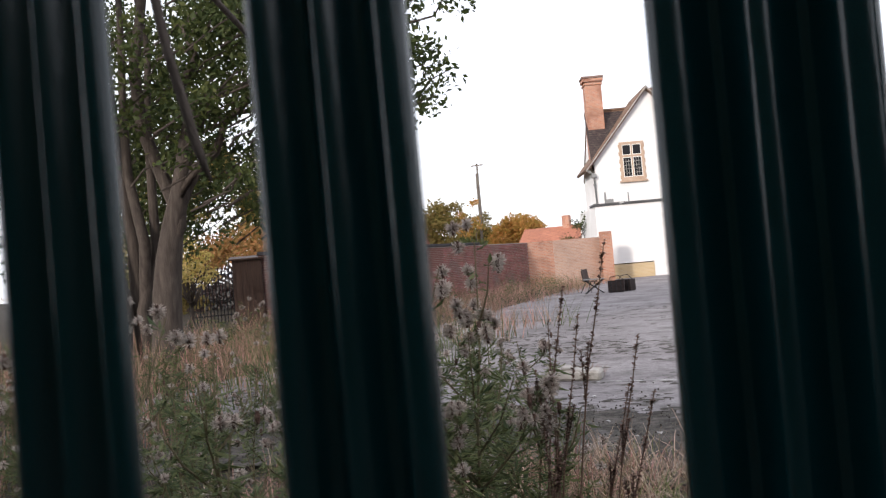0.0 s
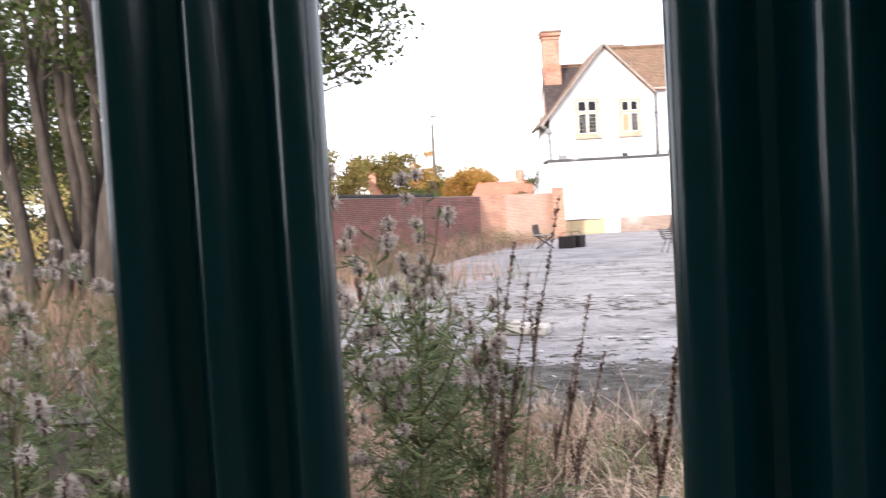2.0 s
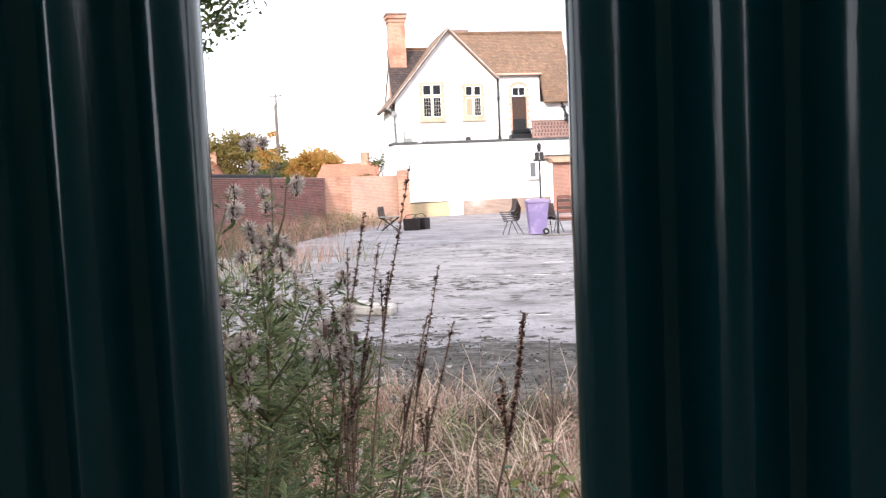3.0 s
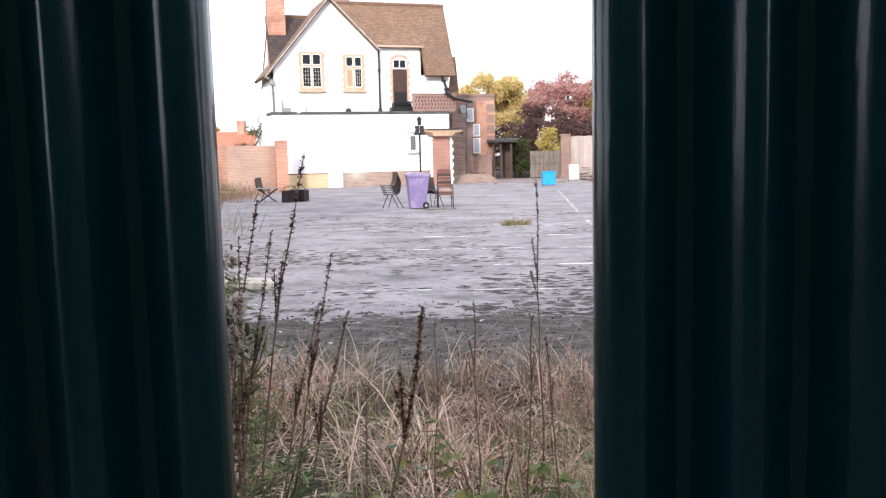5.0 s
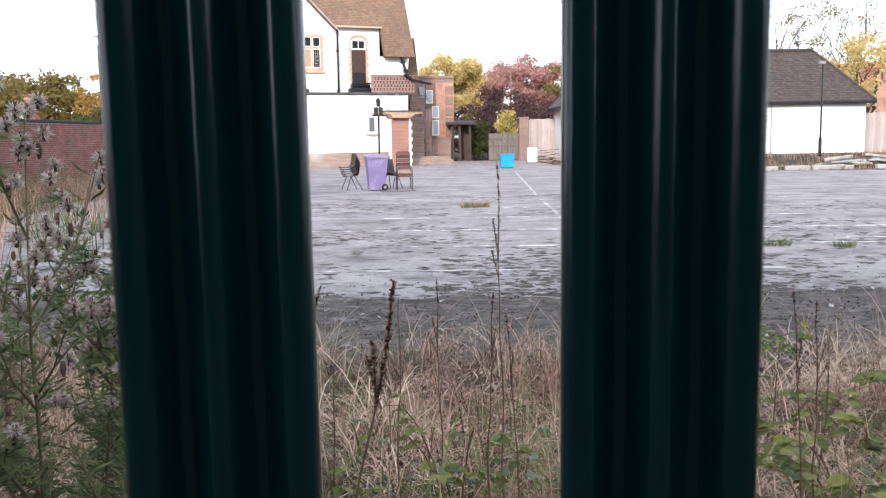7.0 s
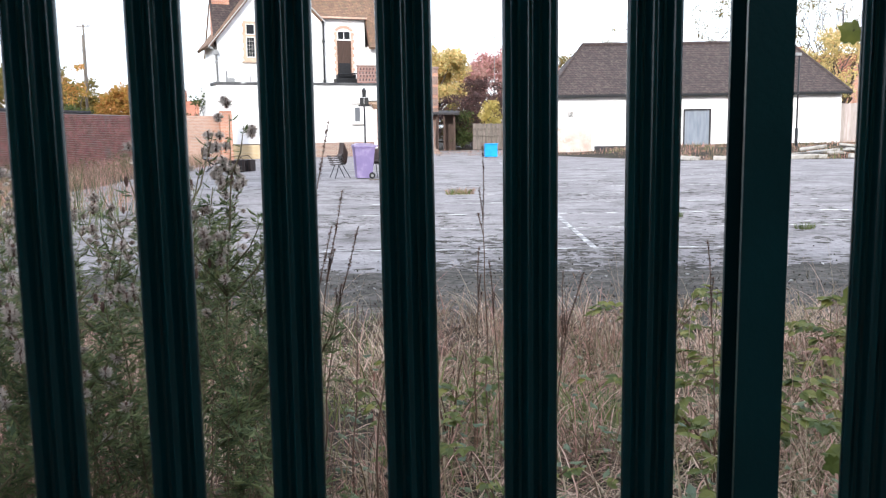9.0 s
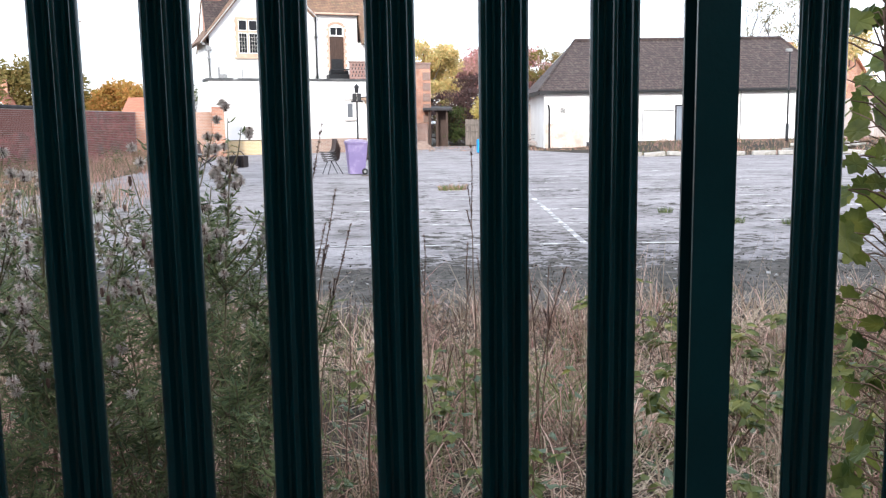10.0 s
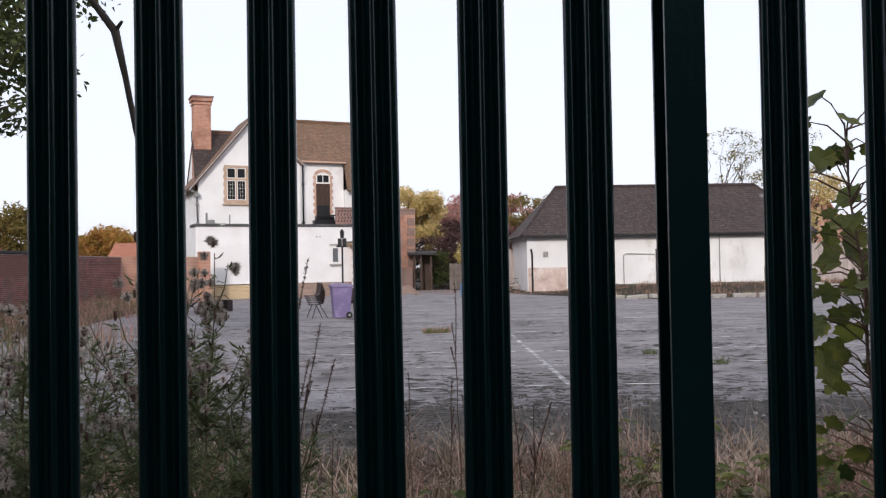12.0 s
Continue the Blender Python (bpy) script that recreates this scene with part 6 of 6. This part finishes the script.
def bramble(m, reach, stems, seed, size, label):
    """Low arching runners with toothed leaves in threes."""
    t = thing("bramble", m, label, "bramble", "brambles")
    rg = random.Random(seed)
    st, lv = Shape(), Shape()
    for i in range(stems):
        w, ln, top = rg.uniform(0, 6.28), reach * rg.uniform(0.6, 1.1), rg.uniform(0.28, 0.52)
        pts = [Vector((math.cos(w) * ln * k, math.sin(w) * ln * k, top * math.sin(min(k * 2.3, 2.6)) + 0.02)) for k in (0, 0.12, 0.26, 0.42, 0.6, 0.8, 1.0)]
        st.tube([tuple(p) for p in pts], [0.004, 0.004, 0.0035, 0.003, 0.0026, 0.002, 0.0012], 5)
        for j in range(int(9 * ln / 0.5)):
            a = on_stem(pts, rg.uniform(0.18, 1.0))
            v = w + rg.choice((-1, 1)) * rg.uniform(0.4, 1.5)
            b = a + Vector((math.cos(v), math.sin(v), rg.uniform(0.2, 0.9))) * rg.uniform(0.03, 0.07)
            st.tube([tuple(a), tuple(b)], [0.0014, 0.001], 4)
            for q in (-1.1, 0.0, 1.1):
                d = Vector((math.cos(v + q), math.sin(v + q), rg.uniform(-0.5, 0.1)))
                toothed(lv, b, d, Vector((rg.gauss(0, 0.25), rg.gauss(-0.2, 0.25), 1)), size * rg.uniform(0.7, 1.2) * (1.0 if q == 0 else 0.8), rg)
    part("runner", st, M_DRYSTEM, t, kind="stuff")
    part("foliage", lv, M_BRAMBLE, t, "yellow green toothed leaves", kind="stuff")
    return t


def toothed(s, p, d, up, size, rg):
    """An oval leaf folded along its midrib, with a toothed rim."""
    d = d.normalized()
    side = d.cross(up).normalized()
    nrm = side.cross(d)
    k = len(s.v)
    mid = [0.0, 0.35, 0.7, 1.0]
    for f in mid:
        s.v.append(tuple(p + d * size * f - nrm * size * 0.12 * f * f))
    for sg in (-1, 1):
        for f, x in ((0.12, 0.2), (0.28, 0.33), (0.36, 0.30), (0.52, 0.34), (0.6, 0.27), (0.78, 0.2), (0.84, 0.13)):
            s.v.append(tuple(p + (d * f + side * sg * x * rg.uniform(0.9, 1.1)) * size + nrm * size * (0.08 - 0.12 * f * f)))
    for o in (k + 4, k + 11):
        s.f.extend([(k, k + 1, o + 1, o), (k + 1, o + 2, o + 1), (k + 1, k + 2, o + 4, o + 3), (k + 1, o + 3, o + 2), (k + 2, k + 3, o + 6, o + 5), (k + 2, o + 5, o + 4)])


for x, y, reach, stems, size, seed in ((1.25, 2.3, 0.6, 8, 0.074, 401), (1.6, 2.9, 0.7, 9, 0.074, 402), (1.5, 4.5, 0.6, 10, 0.072, 403), (0.1, 2.9, 0.4, 6, 0.06, 408), (2.6, 3.6, 0.8, 14, 0.075, 409), (0.3, 1.9, 0.4, 5, 0.055, 404), (2.1, 2.6, 0.7, 9, 0.062, 405), (-0.1, 2.4, 0.35, 4, 0.055, 406), (1.0, 1.6, 0.4, 6, 0.06, 407)):
    bramble(pose(x, y, height(x, y)), reach, stems, seed, size, "low sprawling bramble with yellow green leaves in dry grass")


# ---- dense shrubs behind the gate ----
rg = random.Random(71)
solid("dark_shrubs", leaf_clumps([((rg.uniform(1.8, 9.5), rg.uniform(63.5, 66), rg.uniform(0.6, 4.2)), rg.uniform(0.6, 1.0)) for i in range(60)], 260, 0.16, 71), M_LEAF_DARK, "dense dark purple brown shrubs behind the gate", "shrubs", kind="stuff")
solid("green_shrub", leaf_clumps([((rg.uniform(1.5, 2.9), rg.uniform(61.8, 62.8), rg.uniform(0.5, 2.6)), rg.uniform(0.35, 0.6)) for i in range(22)], 420, 0.13, 72), M_LEAF, "dark green shrub beside the timber shelter", "shrub")


# ---- grass ----
def straw(s, p, az, tilt, bend, ln, w, rg, n=4):
    """A long blade that rises, leans over and droops."""
    side = Vector((-math.sin(az), math.cos(az), 0)) * w
    k = len(s.v)
    q, th = p.copy(), tilt
    for i in range(n + 1):
        f = 1.0 - 0.85 * i / n
        s.v.append(tuple(q - side * f))
        s.v.append(tuple(q + side * f))
        step = ln / n
        q = q + Vector((math.cos(az) * math.sin(th), math.sin(az) * math.sin(th), math.cos(th))) * step
        th = min(th + bend / n * rg.uniform(0.5, 1.5), 2.0)
        floor = height(q.x, q.y) + 0.01
        if q.z < floor:
            q.z = floor
    for i in range(n):
        s.f.append((k + 2 * i, k + 2 * i + 1, k + 2 * i + 3, k + 2 * i + 2))


def grass(name, clumps, per, area, l0, l1, w, material, label, seed, tilt=(0.0, 0.9), bend=(0.3, 1.9), spread=0.09, dens=None, keep=0.0):
    """Clumps of blades that mostly fall one way."""
    rg = random.Random(seed)
    s = Shape()
    x0, x1, y0, y1 = area
    for c in range(clumps):
        x, y = rg.uniform(x0, x1), y0 + (y1 - y0) * rg.random() ** 1.4
        if dens and noise.noise(Vector((x * dens, y * dens, seed))) < keep + rg.uniform(-0.25, 0.25):
            continue
        az0, tall = rg.uniform(0, 6.28), rg.uniform(0.7, 1.15)
        for j in range(int(per * rg.uniform(0.6, 1.4))):
            px, py = x + rg.gauss(0, spread), y + rg.gauss(0, spread)
            if py < 0.12:
                continue
            straw(s, Vector((px, py, height(px, py) - 0.01 + (rg.uniform(0.03, 0.3) if tilt[0] > 0.9 else 0.0))), az0 + rg.gauss(0, 0.9), rg.uniform(*tilt), rg.uniform(*bend), rg.uniform(l0, l1) * tall, w * rg.uniform(0.6, 1.4), rg)
    return solid(name, s, material, label, "grass", kind="stuff")


def tussocks(name, count, per, area, l0, l1, w, material, label, seed, spread=0.06, dens=0.8, keep=-0.1, lie=(0.15, 1.35)):
    """Tufts whose blades spring from one crown, arch outwards and lie over one another, with bare gaps between."""
    rg = random.Random(seed)
    s = Shape()
    x0, x1, y0, y1 = area
    for c in range(count):
        x, y = rg.uniform(x0, x1), rg.uniform(y0, y1)
        if noise.noise(Vector((x * dens, y * dens, seed))) < keep + rg.uniform(-0.2, 0.2):
            continue
        fall, size = rg.uniform(0, 6.28), rg.uniform(0.55, 1.25)
        for j in range(int(per * rg.uniform(0.5, 1.4))):
            px, py = x + rg.gauss(0, spread), y + rg.gauss(0, spread)
            if py < 0.15:
                continue
            az = fall + rg.gauss(0, 1.1) if rg.random() < 0.65 else rg.uniform(0, 6.28)
            straw(s, Vector((px, py, height(px, py) - 0.01 + rg.uniform(0, 0.06))), az, rg.uniform(*lie), rg.uniform(0.4, 2.6), rg.uniform(l0, l1) * size, w * rg.uniform(0.55, 1.5), rg, 5)
    return solid(name, s, material, label, "grass", kind="stuff")


tussocks("dry_grass", 1000, 30, (-3.6, 4.6, 0.3, 6.2), 0.25, 0.58, 0.0036, M_STRAW, "tangled dry straw-coloured grass behind the fence", 41)
tussocks("dry_grass", 760, 22, (-4.0, 6.0, 1.0, 6.3), 0.30, 0.62, 0.0034, M_STRAW_PALE, "bleached straw lying over in tufts", 42, 0.08, 1.0, 0.0)
tussocks("dry_grass", 900, 13, (-3.2, 4.4, 0.3, 5.6), 0.2, 0.5, 0.0032, M_STRAW_PALE, "flattened tangled straw", 53, 0.16, 0.8, -0.15, (1.1, 1.7))
tussocks("brown_grass", 520, 24, (-3.6, 4.6, 0.3, 6.0), 0.2, 0.5, 0.0030, M_DRYSTEM, "dark brown dead grass under the straw", 57, 0.1, 1.2, -0.1)
grass("dry_grass", 130, 8, (-3.6, 5.0, 1.2, 6.2), 0.4, 0.8, 0.0022, M_STRAW_PALE, "thin upright seeding grass stalks", 58, (0.0, 0.5), (0.0, 0.8), 0.12, 0.7, 0.0)
grass("dead_stalks", 150, 7, (-2.6, -0.35, 0.8, 2.6), 0.5, 1.0, 0.0030, M_DRYSTEM, "dry brown weed stalks below the thistles", 59, (0.0, 0.35), (0.0, 0.5), 0.12)
grass("dead_stalks", 380, 8, (-3.6, 4.4, 0.3, 5.8), 0.25, 0.66, 0.0026, M_DRYSTEM, "brown dead stalks among the grass", 52, (0.0, 1.4), (-0.3, 1.4), 0.16)
tussocks("green_grass", 460, 20, (-2.6, 4.2, 0.3, 5.6), 0.14, 0.42, 0.0042, M_GRASS, "green grass among the dry grass", 43, 0.08, 0.7, 0.08)
tussocks("green_grass", 200, 20, (-0.3, 3.4, 1.0, 3.4), 0.18, 0.5, 0.0050, M_GRASS, "lush green grass close behind the fence", 54, 0.08, 1.2, -0.05)
grass("green_grass", 260, 12, (-5.5, 8.0, 3.2, 6.6), 0.1, 0.34, 0.0042, M_GRASS, "green grass by the asphalt edge", 44, dens=0.7)
grass("dry_grass", 700, 18, (-15.0, -9.6, 8.0, 44), 0.4, 0.95, 0.006, M_STRAW, "tall dry grass along the brick wall", 45, (0.0, 0.8), (0.2, 1.5), 0.3)
rg = random.Random(46)
solid("wall_weeds", leaf_clumps([((rg.uniform(-14.6, -10.2), rg.uniform(10, 41), rg.uniform(0.15, 0.6)), rg.uniform(0.25, 0.55)) for i in range(110)], 330, 0.07, 46, 0.4), M_WEED, "green weeds along the brick wall", "weeds", kind="stuff")
grass("dry_grass", 420, 16, (9.5, 32, 38.2, 52.6), 0.10, 0.36, 0.012, M_STRAW, "dry grass in front of the outbuilding", 47, (0.0, 0.6), (0.2, 1.2), 0.35)
grass("green_weeds", 45, 16, (9.5, 32, 38.2, 52.6), 0.1, 0.4, 0.02, M_WEED, "green weeds in front of the outbuilding", 48, (0.0, 0.7), (0.2, 1.0), 0.3)
grass("dry_grass", 520, 18, (-22, -6.0, 4.5, 21), 0.5, 1.1, 0.006, M_STRAW, "tall dry grass under the tree", 49, (0.0, 0.6), (0.2, 1.0), 0.25)
grass("green_weeds", 170, 20, (-22, -5.0, 3.5, 20), 0.4, 1.15, 0.009, M_WEED, "green weeds under the tree", 50, (0.0, 0.7), (0.2, 1.0), 0.25)
grass("dry_grass", 150, 12, (-2.5, 9.5, 48, 60), 0.06, 0.24, 0.014, M_STRAW, "dry weeds by the fence", 51, (0.0, 0.7), (0.2, 1.2), 0.3)
for i, (x, y, r, mm) in enumerate(((0.66, 19.9, 0.30, M_GRASS), (0.70, 20.0, 0.36, M_STRAW), (4.75, 12.3, 0.22, M_WEED), (5.6, 12.0, 0.14, M_WEED), (-2.9, 10.75, 0.3, M_STRAW), (4.2, 14.0, 0.12, M_WEED))):
    rg = random.Random(300 + i)
    s = Shape()
    for j in range(int(520 * r + 60)):
        a, q = rg.uniform(0, 6.28), r * math.sqrt(rg.random())
        s.blade(Vector((math.cos(a) * q, math.sin(a) * q * 0.7, 0)), Vector((math.cos(a), math.sin(a), 0)) * rg.uniform(0.2, 0.9), rg.uniform(0.25, 0.8) * (0.12 + 0.42 * r), 0.004, rg.uniform(0, 3.14))
    solid("grass_tuft", s, mm, "grass tuft growing through the asphalt", "grass tuft", "tufts", kind="stuff", m=pose(x, y, 0.012))

# broad leaves low among the grass and dark moss crumbs and litter at the asphalt edge
rg = random.Random(60)
s = Shape()
for i in range(1900):
    x, y = rg.uniform(-2.0, 2.6), 0.3 + 3.0 * rg.random() ** 1.7
    w = rg.uniform(0, 6.28)
    s.leaf(Vector((x, y, height(x, y) + rg.uniform(0.05, 0.42))), Vector((math.cos(w), math.sin(w), rg.uniform(-0.4, 0.5))), Vector((rg.gauss(0, 0.3), rg.gauss(0, 0.3), 1)), rg.uniform(0.025, 0.08), 0.5)
solid("dock_leaves", s, M_BROADLEAF, "broad grey green dock leaves in the grass", "leaves", kind="stuff")
s = Shape()
for i in range(90):
    x, y, r = rg.uniform(-3.2, 5.5), rg.gauss(7.4, 1.0), rg.uniform(0.008, 0.035)
    z = max(0.012, height(x, y)) + 0.01
    w = rg.uniform(0, 3.14)
    s.slab([(x + r * math.cos(w + q), y + r * 0.7 * math.sin(w + q), z + rg.uniform(0, 0.03)) for q in (0, 1.6, 3.1, 4.7)], 0.003)
solid("litter", s, M_LITTER, "scattered pale litter and leaves at the asphalt edge", "litter", kind="stuff")
s = Shape()
for i in range(3200):
    x, y, r = rg.uniform(-5, 7.5), rg.gauss(7.2, 1.0), rg.uniform(0.004, 0.017)
    s.tube([(x, y, 0.0), (x, y, 0.014 + r * 0.8)], [r, r * 0.35], 5)
solid("moss_clods", s, M_EARTH, "dark soil clods and moss at the asphalt edge", "moss", kind="stuff")


# ---- bricks of the long garden wall ----
def brick_mesh(name, pieces):
    s = Shape()
    for x, z, dx, dy in pieces:
        a, b, c, d = x, x + dx, z, z + 0.064
        s.add([(a, 0.001, c), (b, 0.001, c), (b, 0.001, d), (a, 0.001, d), (a + 0.004, dy, c + 0.004), (b - 0.004, dy, c + 0.004), (b - 0.004, dy, d - 0.004), (a + 0.004, dy, d - 0.004)],
              [(4, 5, 6, 7), (0, 1, 5, 4), (1, 2, 6, 5), (2, 3, 7, 6), (3, 0, 4, 7)])
    return s.mesh(name)


wall_len = (Vector(W_B) - Vector(W_C)).length
one = brick_mesh("brick", [(0, 0, 0.213, 0.012)])
one.materials.append(M_BRICK_PIECE)
rg = random.Random(90)
rest, count = [], 0
for row in range(31):
    x = -0.11 if row % 2 else 0.0
    while x < wall_len - 0.1:
        if x >= 0 and x + 0.22 < wall_len:
            if 1.45 < row * 0.075 and wall_len - 6.6 < x and count < 300:
                part("brick", one, M_BRICK_PIECE, long_wall, m=pose(x, 0, row * 0.075 + 0.005))
                count += 1
            else:
                rest.append((x, row * 0.075 + 0.005, 0.213, rg.uniform(0.008, 0.014)))
        x += 0.225
me = brick_mesh("bricks", rest)
part("brickwork", me, M_BRICK_PIECE, long_wall, "weathered red brick courses", kind="stuff")
